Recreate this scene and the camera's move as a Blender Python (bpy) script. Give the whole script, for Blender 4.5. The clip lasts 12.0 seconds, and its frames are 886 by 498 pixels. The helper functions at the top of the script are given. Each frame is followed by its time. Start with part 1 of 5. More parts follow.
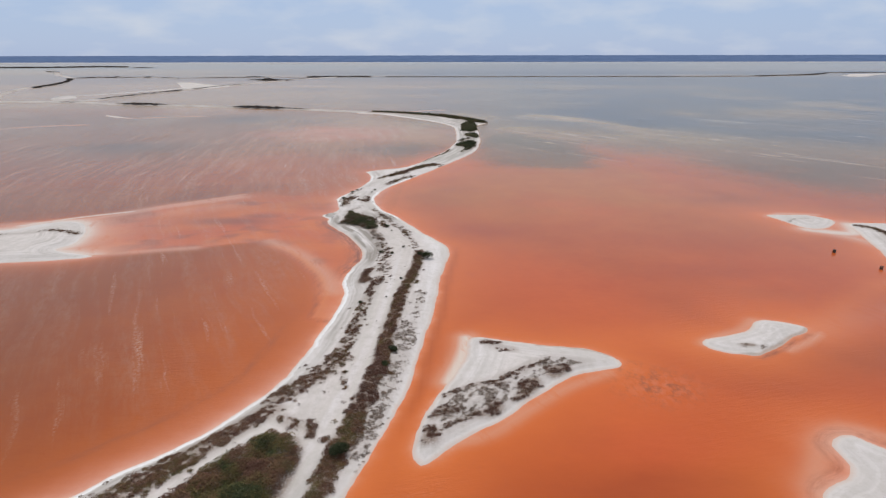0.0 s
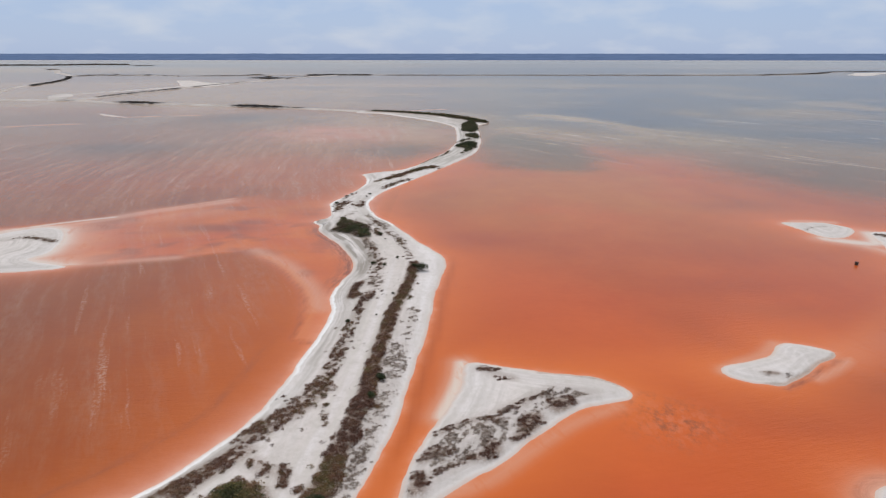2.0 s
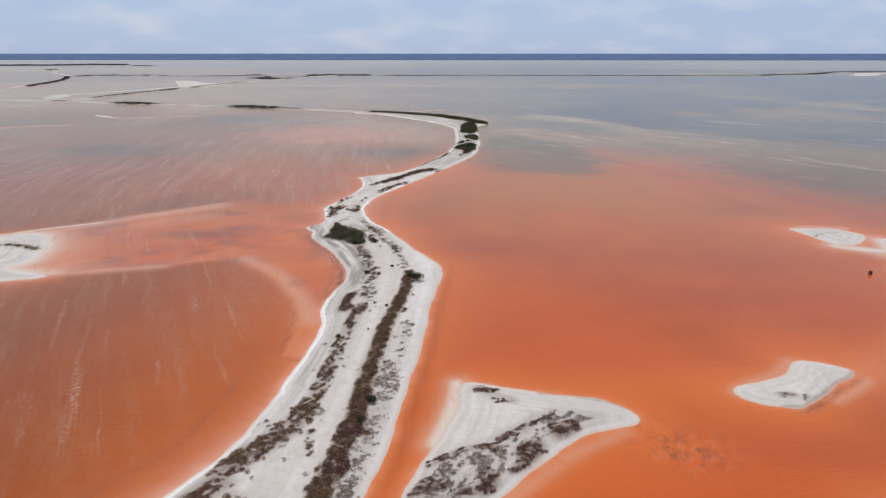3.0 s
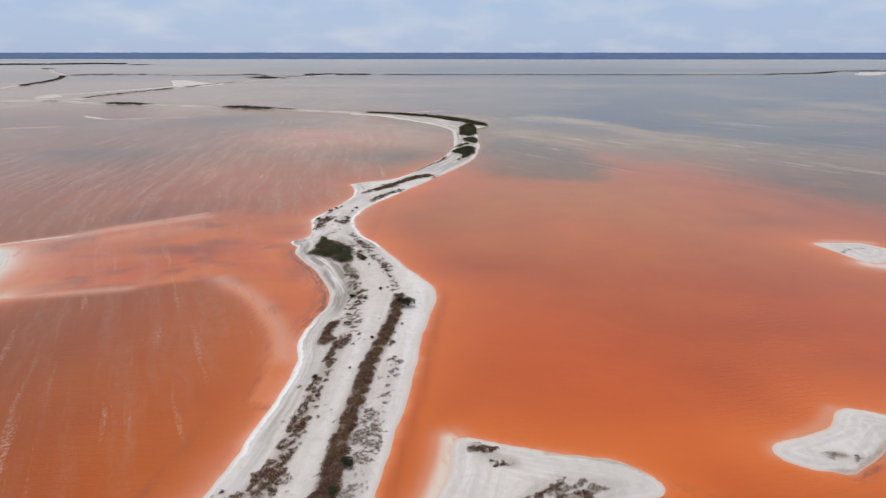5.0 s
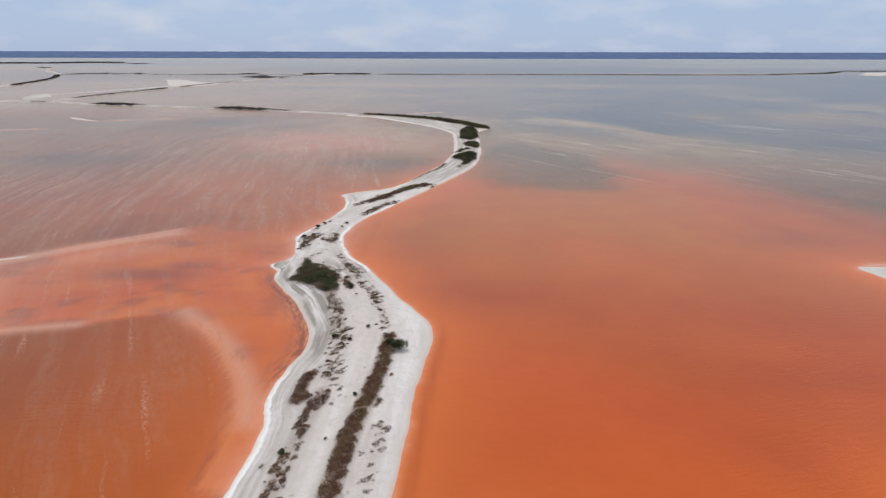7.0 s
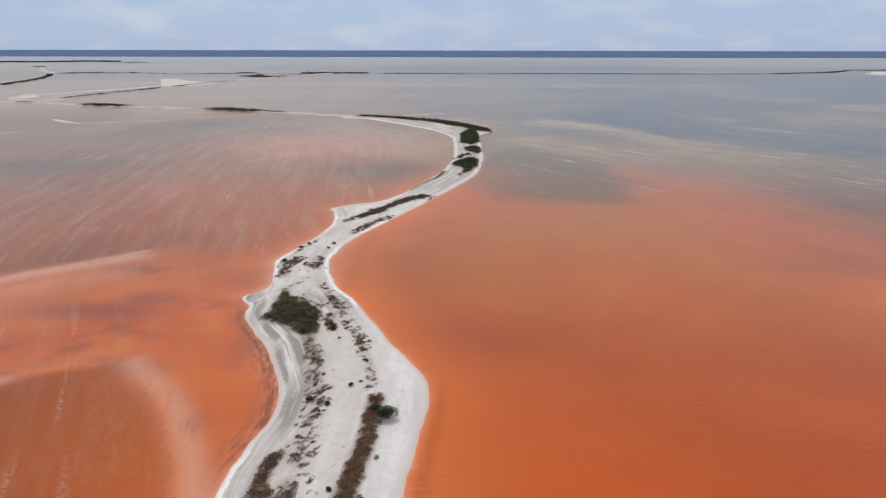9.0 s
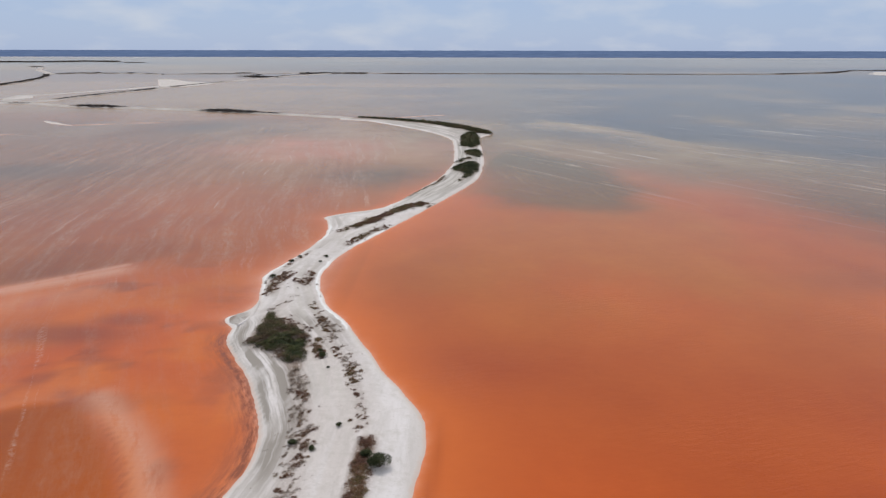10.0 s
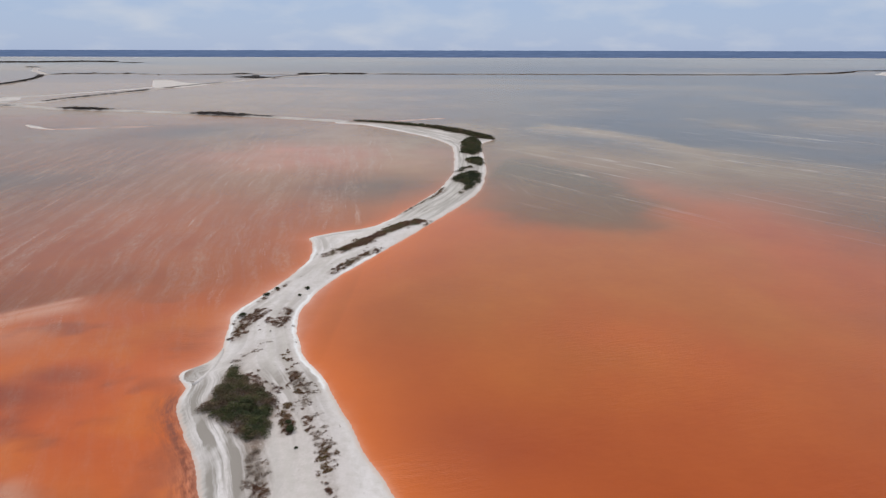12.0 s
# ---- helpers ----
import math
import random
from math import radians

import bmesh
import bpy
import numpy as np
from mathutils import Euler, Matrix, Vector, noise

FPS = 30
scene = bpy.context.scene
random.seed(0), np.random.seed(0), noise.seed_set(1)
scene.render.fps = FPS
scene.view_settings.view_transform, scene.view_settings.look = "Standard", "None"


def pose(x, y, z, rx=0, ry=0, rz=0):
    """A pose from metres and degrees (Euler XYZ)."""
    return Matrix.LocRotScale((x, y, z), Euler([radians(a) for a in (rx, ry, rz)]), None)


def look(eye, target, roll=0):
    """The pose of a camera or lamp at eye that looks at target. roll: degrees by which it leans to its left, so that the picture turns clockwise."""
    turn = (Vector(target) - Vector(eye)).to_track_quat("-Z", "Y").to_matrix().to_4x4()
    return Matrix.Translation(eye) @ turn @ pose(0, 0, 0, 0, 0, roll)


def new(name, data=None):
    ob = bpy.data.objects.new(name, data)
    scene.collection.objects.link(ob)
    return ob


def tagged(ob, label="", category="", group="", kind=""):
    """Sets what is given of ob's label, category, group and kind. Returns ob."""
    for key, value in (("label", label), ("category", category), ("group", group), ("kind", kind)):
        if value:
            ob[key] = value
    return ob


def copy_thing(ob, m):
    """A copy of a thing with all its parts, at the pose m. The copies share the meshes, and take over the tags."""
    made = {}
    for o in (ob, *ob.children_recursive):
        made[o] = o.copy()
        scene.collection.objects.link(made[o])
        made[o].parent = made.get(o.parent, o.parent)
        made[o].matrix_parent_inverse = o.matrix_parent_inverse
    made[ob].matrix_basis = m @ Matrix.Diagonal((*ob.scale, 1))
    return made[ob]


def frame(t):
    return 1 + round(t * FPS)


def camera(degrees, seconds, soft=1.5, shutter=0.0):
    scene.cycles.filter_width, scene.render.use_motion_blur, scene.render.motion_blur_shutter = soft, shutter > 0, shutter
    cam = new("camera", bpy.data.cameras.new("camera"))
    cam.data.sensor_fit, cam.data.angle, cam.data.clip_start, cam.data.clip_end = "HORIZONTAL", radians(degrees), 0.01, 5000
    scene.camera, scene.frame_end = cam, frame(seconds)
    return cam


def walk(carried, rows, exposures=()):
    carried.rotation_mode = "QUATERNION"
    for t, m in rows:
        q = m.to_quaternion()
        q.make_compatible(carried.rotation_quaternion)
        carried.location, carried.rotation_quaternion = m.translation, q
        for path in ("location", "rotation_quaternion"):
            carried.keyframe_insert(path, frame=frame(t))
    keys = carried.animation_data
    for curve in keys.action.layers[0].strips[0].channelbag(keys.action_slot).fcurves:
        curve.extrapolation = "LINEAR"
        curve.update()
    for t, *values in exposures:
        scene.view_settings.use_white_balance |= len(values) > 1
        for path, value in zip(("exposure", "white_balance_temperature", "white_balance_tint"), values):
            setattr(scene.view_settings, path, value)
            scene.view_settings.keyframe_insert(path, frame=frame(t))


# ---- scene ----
cam = camera(72.4, 12.0, 1.3)
PATH = [
    (0, (-1.202, 4.97, 38.487), (-1.252, 6.873, 37.873), -0.1),
    (0.5, (-0.984, 6.735, 38.455), (-1.036, 8.637, 37.839), -0.1),
    (1, (-0.764, 8.639, 38.442), (-0.818, 10.54, 37.825), -0.0),
    (1.5, (-0.552, 10.687, 38.448), (-0.607, 12.588, 37.83), -0.1),
    (2, (-0.326, 12.88, 38.48), (-0.382, 14.781, 37.861), -0.0),
    (2.5, (-0.07, 15.219, 38.507), (-0.126, 17.12, 37.887), -0.0),
    (3, (0.163, 17.759, 38.539), (0.107, 19.66, 37.92), -0.0),
    (5, (0.92, 28.889, 38.747), (0.863, 30.789, 38.125), 0.0),
    (5.5, (0.995, 32.069, 38.772), (0.936, 33.969, 38.151), -0.0),
    (6, (0.994, 35.729, 38.806), (0.936, 37.629, 38.185), 0.0),
    (6.5, (0.918, 39.665, 38.805), (0.86, 41.565, 38.182), 0.1),
    (7, (0.846, 43.718, 38.81), (0.788, 45.617, 38.186), 0.1),
    (9, (0.504, 59.93, 38.927), (0.447, 61.828, 38.299), 0.1),
    (9.5, (0.437, 63.873, 38.961), (0.379, 65.77, 38.332), 0.1),
    (10, (0.414, 67.853, 39.079), (0.357, 69.751, 38.451), 0.1),
    (10.5, (0.419, 71.72, 39.16), (0.361, 73.618, 38.531), 0.1),
    (11, (0.399, 75.702, 39.274), (0.341, 77.6, 38.646), 0.1),
    (11.5, (0.392, 79.701, 39.337), (0.334, 81.598, 38.708), 0.1),
    (12, (0.405, 83.808, 39.416), (0.346, 85.705, 38.788), 0.1),
]
WALK = [(t, look(eye, aim, roll)) for t, eye, aim, roll in PATH]
walk(cam, WALK, [(0, 0.0), (7, 0.0), (12, -0.08)])

# ---------------------------------------------------------------- light
SUN_UP, SUN_AZ = radians(60), radians(-12)      # height; azimuth from +y towards +x
world = bpy.data.worlds.new("world")
scene.world = world
world.use_nodes = True


def build_sky():
    nt = world.node_tree
    nt.nodes.clear()
    N = nt.nodes.new
    L = nt.links.new
    out, bg, sky = N("ShaderNodeOutputWorld"), N("ShaderNodeBackground"), N("ShaderNodeTexSky")
    sky.sky_type, sky.sun_disc = "NISHITA", False
    sky.sun_elevation, sky.sun_rotation = SUN_UP, SUN_AZ
    sky.air_density, sky.dust_density, sky.ozone_density = 1.0, 0.6, 2.0
    co, sep = N("ShaderNodeTexCoord"), N("ShaderNodeSeparateXYZ")
    L(co.outputs["Generated"], sep.inputs[0])
    # cloud sheet on a dome that flattens towards the horizon
    zz = N("ShaderNodeMath"); zz.operation = "MAXIMUM"; zz.inputs[1].default_value = 0.0
    L(sep.outputs["Z"], zz.inputs[0])
    za = N("ShaderNodeMath"); za.operation = "ADD"; za.inputs[1].default_value = 0.32
    L(zz.outputs[0], za.inputs[0])
    dv = N("ShaderNodeVectorMath"); dv.operation = "DIVIDE"
    cb = N("ShaderNodeCombineXYZ")
    L(za.outputs[0], cb.inputs[0]); L(za.outputs[0], cb.inputs[1]); cb.inputs[2].default_value = 1.0
    L(co.outputs["Generated"], dv.inputs[0]); L(cb.outputs[0], dv.inputs[1])
    n1 = N("ShaderNodeTexNoise")
    n1.inputs["Scale"].default_value, n1.inputs["Detail"].default_value, n1.inputs["Roughness"].default_value = 3.4, 6, 0.47
    L(dv.outputs[0], n1.inputs["Vector"])
    # cover grows from clear haze at the horizon to mostly cloud overhead
    cover = N("ShaderNodeMapRange")
    cover.inputs["From Min"].default_value, cover.inputs["From Max"].default_value = 0.05, 0.20
    cover.inputs["To Min"].default_value, cover.inputs["To Max"].default_value = -0.20, 0.34
    L(zz.outputs[0], cover.inputs["Value"])
    nc = N("ShaderNodeMath"); nc.operation = "ADD"
    L(n1.outputs[0], nc.inputs[0]); L(cover.outputs[0], nc.inputs[1])
    am2 = N("ShaderNodeMapRange")
    am2.inputs["From Min"].default_value, am2.inputs["From Max"].default_value = 0.27, 0.70
    am2.inputs["To Max"].default_value = 0.8
    L(nc.outputs[0], am2.inputs["Value"])
    # thin high haze over the blue
    hz = N("ShaderNodeMix"); hz.data_type = "RGBA"; hz.inputs["Factor"].default_value = 0.85
    L(sky.outputs[0], hz.inputs["A"]); hz.inputs["B"].default_value = (3.7, 4.75, 6.95, 1)
    cl = N("ShaderNodeMix"); cl.data_type = "RGBA"
    L(am2.outputs[0], cl.inputs["Factor"]); L(hz.outputs["Result"], cl.inputs["A"]); cl.inputs["B"].default_value = (6.6, 6.8, 7.2, 1)
    L(cl.outputs["Result"], bg.inputs["Color"]); bg.inputs["Strength"].default_value = 0.105
    L(bg.outputs[0], out.inputs["Surface"])


build_sky()
sun = new("sun", bpy.data.lights.new("sun", "SUN"))
sun.data.energy, sun.data.angle, sun.data.color = 1.65, radians(3), (1.0, 0.95, 0.88)
sun.matrix_world = look((math.sin(SUN_AZ) * math.cos(SUN_UP) * 500, math.cos(SUN_AZ) * math.cos(SUN_UP) * 500, math.sin(SUN_UP) * 500), (0, 0, 0))

# ---------------------------------------------------------------- arithmetic of lines and noise
WIND = (0.29, -0.957)


def hash2(ix, iy, seed):
    h = (ix.astype(np.int64) * 374761393 + iy.astype(np.int64) * 668265263 + seed * 974634721) & 0xFFFFFFFF
    h = ((h ^ (h >> 13)) * 1274126177) & 0xFFFFFFFF
    return ((h ^ (h >> 16)) & 0xFFFFFF) / float(0xFFFFFF)


def vnoise(x, y, seed=0):
    ix, iy = np.floor(x), np.floor(y)
    fx, fy = x - ix, y - iy
    fx, fy = fx * fx * (3 - 2 * fx), fy * fy * (3 - 2 * fy)
    a, b = hash2(ix, iy, seed), hash2(ix + 1, iy, seed)
    c, d = hash2(ix, iy + 1, seed), hash2(ix + 1, iy + 1, seed)
    return (a + (b - a) * fx) * (1 - fy) + (c + (d - c) * fx) * fy


def fbm(x, y, size, octaves=4, seed=0):
    v, amp, tot = 0.0, 1.0, 0.0
    for o in range(octaves):
        k = 2 ** o / size
        v = v + amp * vnoise(x * k + 17.3 * o, y * k - 9.1 * o, seed + o)
        tot += amp
        amp *= 0.5
    return v / tot


def smooth(a, b, v):
    t = np.clip((v - a) / (b - a), 0, 1)
    return t * t * (3 - 2 * t)


def spline(pts, step=0.7, closed=False):
    """A Catmull-Rom line through the control points."""
    p = np.array(pts, float)
    n = len(p)
    out = []
    for i in range(n if closed else n - 1):
        if closed:
            a, b, c, d = p[i - 1], p[i], p[(i + 1) % n], p[(i + 2) % n]
        else:
            b, c = p[i], p[i + 1]
            a = p[i - 1] if i else 2 * b - c
            d = p[i + 2] if i + 2 < n else 2 * c - b
        m = max(2, int(np.linalg.norm(c - b) / step))
        m = min(m, 40)
        t = np.linspace(0, 1, m, endpoint=False)[:, None]
        out.append(0.5 * (2 * b + (c - a) * t + (2 * a - 5 * b + 4 * c - d) * t ** 2 + (3 * b - a - 3 * c + d) * t ** 3))
    out = np.vstack(out)
    return out if closed else np.vstack([out, p[-1:]])


def line_dist(P, line, closed=False):
    """Distance from each point to a line; with closed, signed and positive inside."""
    A = line
    B = np.roll(line, -1, 0) if closed else line[1:]
    A = A if closed else line[:-1]
    d2 = np.full(len(P), 1e18)
    inside = np.zeros(len(P), bool)
    for lo in range(0, len(P), 20000):
        Q = P[lo:lo + 20000]
        best = np.full(len(Q), 1e18)
        ins = np.zeros(len(Q), bool)
        for a, b in zip(A, B):
            e = b - a
            ll = e @ e + 1e-12
            qx, qy = Q[:, 0] - a[0], Q[:, 1] - a[1]
            t = np.clip((qx * e[0] + qy * e[1]) / ll, 0, 1)
            best = np.minimum(best, (qx - t * e[0]) ** 2 + (qy - t * e[1]) ** 2)
            if closed:
                hit = ((a[1] > Q[:, 1]) != (b[1] > Q[:, 1]))
                ins ^= hit & (Q[:, 0] < a[0] + (Q[:, 1] - a[1]) * e[0] / (e[1] if abs(e[1]) > 1e-9 else 1e-9))
        d2[lo:lo + 20000] = best
        inside[lo:lo + 20000] = ins
    d = np.sqrt(d2)
    return np.where(inside, d, -d) if closed else d


def mesh_of(name, verts, faces, mat, attrs=None, shade=True):
    """A mesh from arrays: faces all with the same number of corners."""
    me = bpy.data.meshes.new(name)
    verts, faces = np.asarray(verts, np.float32), np.asarray(faces, np.int32)
    k = faces.shape[1]
    me.vertices.add(len(verts))
    me.vertices.foreach_set("co", verts.ravel())
    me.loops.add(faces.size)
    me.loops.foreach_set("vertex_index", faces.ravel())
    me.polygons.add(len(faces))
    me.polygons.foreach_set("loop_start", np.arange(0, faces.size, k, dtype=np.int32))
    me.polygons.foreach_set("loop_total", np.full(len(faces), k, np.int32))
    if shade:
        me.polygons.foreach_set("use_smooth", np.ones(len(faces), bool))
    me.update(calc_edges=True)
    for key, v in (attrs or {}).items():
        v = np.asarray(v, np.float32)
        if v.ndim == 2:
            at = me.attributes.new(key, "FLOAT_COLOR", "POINT")
            at.data.foreach_set("color", np.hstack([v, np.ones((len(v), 1), np.float32)]).ravel())
        else:
            at = me.attributes.new(key, "FLOAT", "POINT")
            at.data.foreach_set("value", v)
    if mat:
        me.materials.append(mat)
    return me


def grid_faces(nx, ny, keep=None):
    i, j = np.meshgrid(np.arange(nx - 1), np.arange(ny - 1))
    a = (j * nx + i).ravel()
    f = np.stack([a, a + 1, a + nx + 1, a + nx], 1)
    return f if keep is None else f[keep[f].any(1)]


def compact(verts, faces, attrs):
    used = np.unique(faces)
    back = np.zeros(len(verts), np.int64)
    back[used] = np.arange(len(used))
    return verts[used], back[faces], {k: v[used] for k, v in attrs.items()}


def part(name, bm, material, parent, label=""):
    me = bpy.data.meshes.new(name)
    bm.to_mesh(me)
    bm.free()
    me.materials.append(material)
    ob = new(name, me)
    ob.parent = parent
    return tagged(ob, label)


# ---------------------------------------------------------------- materials
def material(name):
    m = bpy.data.materials.new(name)
    m.use_nodes = True
    nt = m.node_tree
    return m, nt, nt.nodes["Principled BSDF"], nt.nodes.new, nt.links.new


def noise_node(nt, vec, scale, detail=5, rough=0.55):
    n = nt.nodes.new("ShaderNodeTexNoise")
    n.inputs["Scale"].default_value, n.inputs["Detail"].default_value, n.inputs["Roughness"].default_value = scale, detail, rough
    if vec is not None:
        nt.links.new(vec, n.inputs["Vector"])
    return n.outputs[0]


def ramp(nt, fac, a, b, lo=(0, 0, 0, 1), hi=(1, 1, 1, 1)):
    r = nt.nodes.new("ShaderNodeValToRGB")
    e = r.color_ramp.elements
    e[0].position, e[1].position, e[0].color, e[1].color = a, b, lo, hi
    nt.links.new(fac, r.inputs[0])
    return r.outputs[0]


def mix(nt, fac, a, b, mode="MIX"):
    m = nt.nodes.new("ShaderNodeMix")
    m.data_type, m.blend_type = "RGBA", mode
    for key, v in (("Factor", fac), ("A", a), ("B", b)):
        if isinstance(v, (int, float)):
            m.inputs[key].default_value = v
        elif isinstance(v, tuple):
            m.inputs[key].default_value = (*v, 1)
        else:
            nt.links.new(v, m.inputs[key])
    return m.outputs["Result"]


def maths(nt, op, a, b=0.0):
    m = nt.nodes.new("ShaderNodeMath")
    m.operation = op
    for i, v in enumerate((a, b)):
        if isinstance(v, (int, float)):
            m.inputs[i].default_value = v
        else:
            nt.links.new(v, m.inputs[i])
    return m.outputs[0]


def attribute(nt, key, out="Fac"):
    a = nt.nodes.new("ShaderNodeAttribute")
    a.attribute_name = key
    return a.outputs[out]


def bump(nt, b, height, strength, distance):
    n = nt.nodes.new("ShaderNodeBump")
    n.inputs["Strength"].default_value, n.inputs["Distance"].default_value = strength, distance
    nt.links.new(height, n.inputs["Height"])
    nt.links.new(n.outputs[0], b.inputs["Normal"])


def mapped(nt, turn=0.0, scale=(1, 1, 1)):
    g, m = nt.nodes.new("ShaderNodeNewGeometry"), nt.nodes.new("ShaderNodeMapping")
    m.vector_type = "POINT"
    m.inputs["Rotation"].default_value, m.inputs["Scale"].default_value = (0, 0, turn), scale
    nt.links.new(g.outputs["Position"], m.inputs["Vector"])
    return m.outputs[0]


def salt_material():
    m, nt, b, N, L = material("salt_sand")
    pos = mapped(nt)
    big, mid, fine = noise_node(nt, pos, 0.12, 4), noise_node(nt, pos, 0.9, 6, 0.65), noise_node(nt, pos, 5.0, 6, 0.75)
    # bands that follow the waterline
    sep, cb = N("ShaderNodeSeparateXYZ"), N("ShaderNodeCombineXYZ")
    L(pos, sep.inputs[0])
    shore = attribute(nt, "shore")
    L(maths(nt, "ADD", maths(nt, "MULTIPLY", shore, 1.15), maths(nt, "MULTIPLY", mid, 0.35)), cb.inputs[0])
    L(maths(nt, "MULTIPLY", sep.outputs["Y"], 0.045), cb.inputs[1])
    L(maths(nt, "MULTIPLY", sep.outputs["X"], 0.06), cb.inputs[2])
    band = noise_node(nt, cb.outputs[0], 1.0, 6, 0.6)
    col = mix(nt, ramp(nt, big, 0.35, 0.65), (0.605, 0.555, 0.53), (0.67, 0.625, 0.61))
    inner = ramp(nt, maths(nt, "MULTIPLY", shore, 0.12), 0.35, 0.75)
    col = mix(nt, maths(nt, "MULTIPLY", inner, 0.5), col, (0.645, 0.58, 0.543))
    lane = attribute(nt, "lane")
    col = mix(nt, ramp(nt, lane, 0.55, 0.85, (0, 0, 0, 1), (0.7, 0.7, 0.7, 1)), col, (0.71, 0.67, 0.66))
    col = mix(nt, ramp(nt, lane, 0.15, 0.45, (0.75, 0.75, 0.75, 1), (0, 0, 0, 1)), col, (0.52, 0.495, 0.465))
    col = mix(nt, maths(nt, "MULTIPLY", ramp(nt, band, 0.48, 0.70), maths(nt, "ADD", maths(nt, "MULTIPLY", attribute(nt, "crust"), 0.6), 0.15)), col, (0.52, 0.48, 0.43))
    col = mix(nt, maths(nt, "MULTIPLY", ramp(nt, mid, 0.46, 0.70), 0.6), col, (0.50, 0.46, 0.415))
    col = mix(nt, maths(nt, "MULTIPLY", ramp(nt, noise_node(nt, mapped(nt, radians(12), (1.0, 0.16, 1)), 0.8, 6, 0.7), 0.50, 0.68), 0.45), col, (0.49, 0.455, 0.42))
    col = mix(nt, maths(nt, "MULTIPLY", ramp(nt, fine, 0.52, 0.8), 0.5), col, (0.66, 0.64, 0.615))
    grit = noise_node(nt, pos, 2.6, 6, 0.8)
    col = mix(nt, maths(nt, "MULTIPLY", ramp(nt, grit, 0.56, 0.72), 0.55), col, (0.40, 0.36, 0.32))
    # grey wet mud, and dead plants on the ground
    wet = attribute(nt, "wet")
    col = mix(nt, maths(nt, "MULTIPLY", wet, ramp(nt, band, 0.38, 0.54)), col, (0.305, 0.275, 0.245))
    lit = maths(nt, "MULTIPLY", attribute(nt, "litter"), ramp(nt, fine, 0.28, 0.52))
    col = mix(nt, lit, col, (0.19, 0.13, 0.095))
    rut = maths(nt, "MULTIPLY", attribute(nt, "rut"), ramp(nt, mid, 0.25, 0.6))
    col = mix(nt, rut, col, (0.53, 0.495, 0.45))
    # salt crust along the water, then a brine-stained edge
    sh = maths(nt, "ADD", shore, maths(nt, "MULTIPLY", maths(nt, "SUBTRACT", mid, 0.5), 1.0))
    damp = ramp(nt, sh, 0.1, 1.3, (1, 1, 1, 1), (0, 0, 0, 1))
    col = mix(nt, maths(nt, "MULTIPLY", damp, 0.45), col, (0.50, 0.44, 0.39))
    crust = ramp(nt, sh, 0.60, 0.90, (1, 1, 1, 1), (0, 0, 0, 1))
    col = mix(nt, maths(nt, "MULTIPLY", crust, attribute(nt, "crust")), col, (0.80, 0.795, 0.79))
    stain = ramp(nt, sh, 0.0, 0.55, (1, 1, 1, 1), (0, 0, 0, 1))
    col = mix(nt, maths(nt, "MULTIPLY", stain, 0.6), col, (0.58, 0.40, 0.315))
    L(col, b.inputs["Base Color"])
    b.inputs["Roughness"].default_value = 0.9
    b.inputs["Specular IOR Level"].default_value = 0.2
    bump(nt, b, mix(nt, 0.5, mid, fine), 0.35, 0.10)
    return m


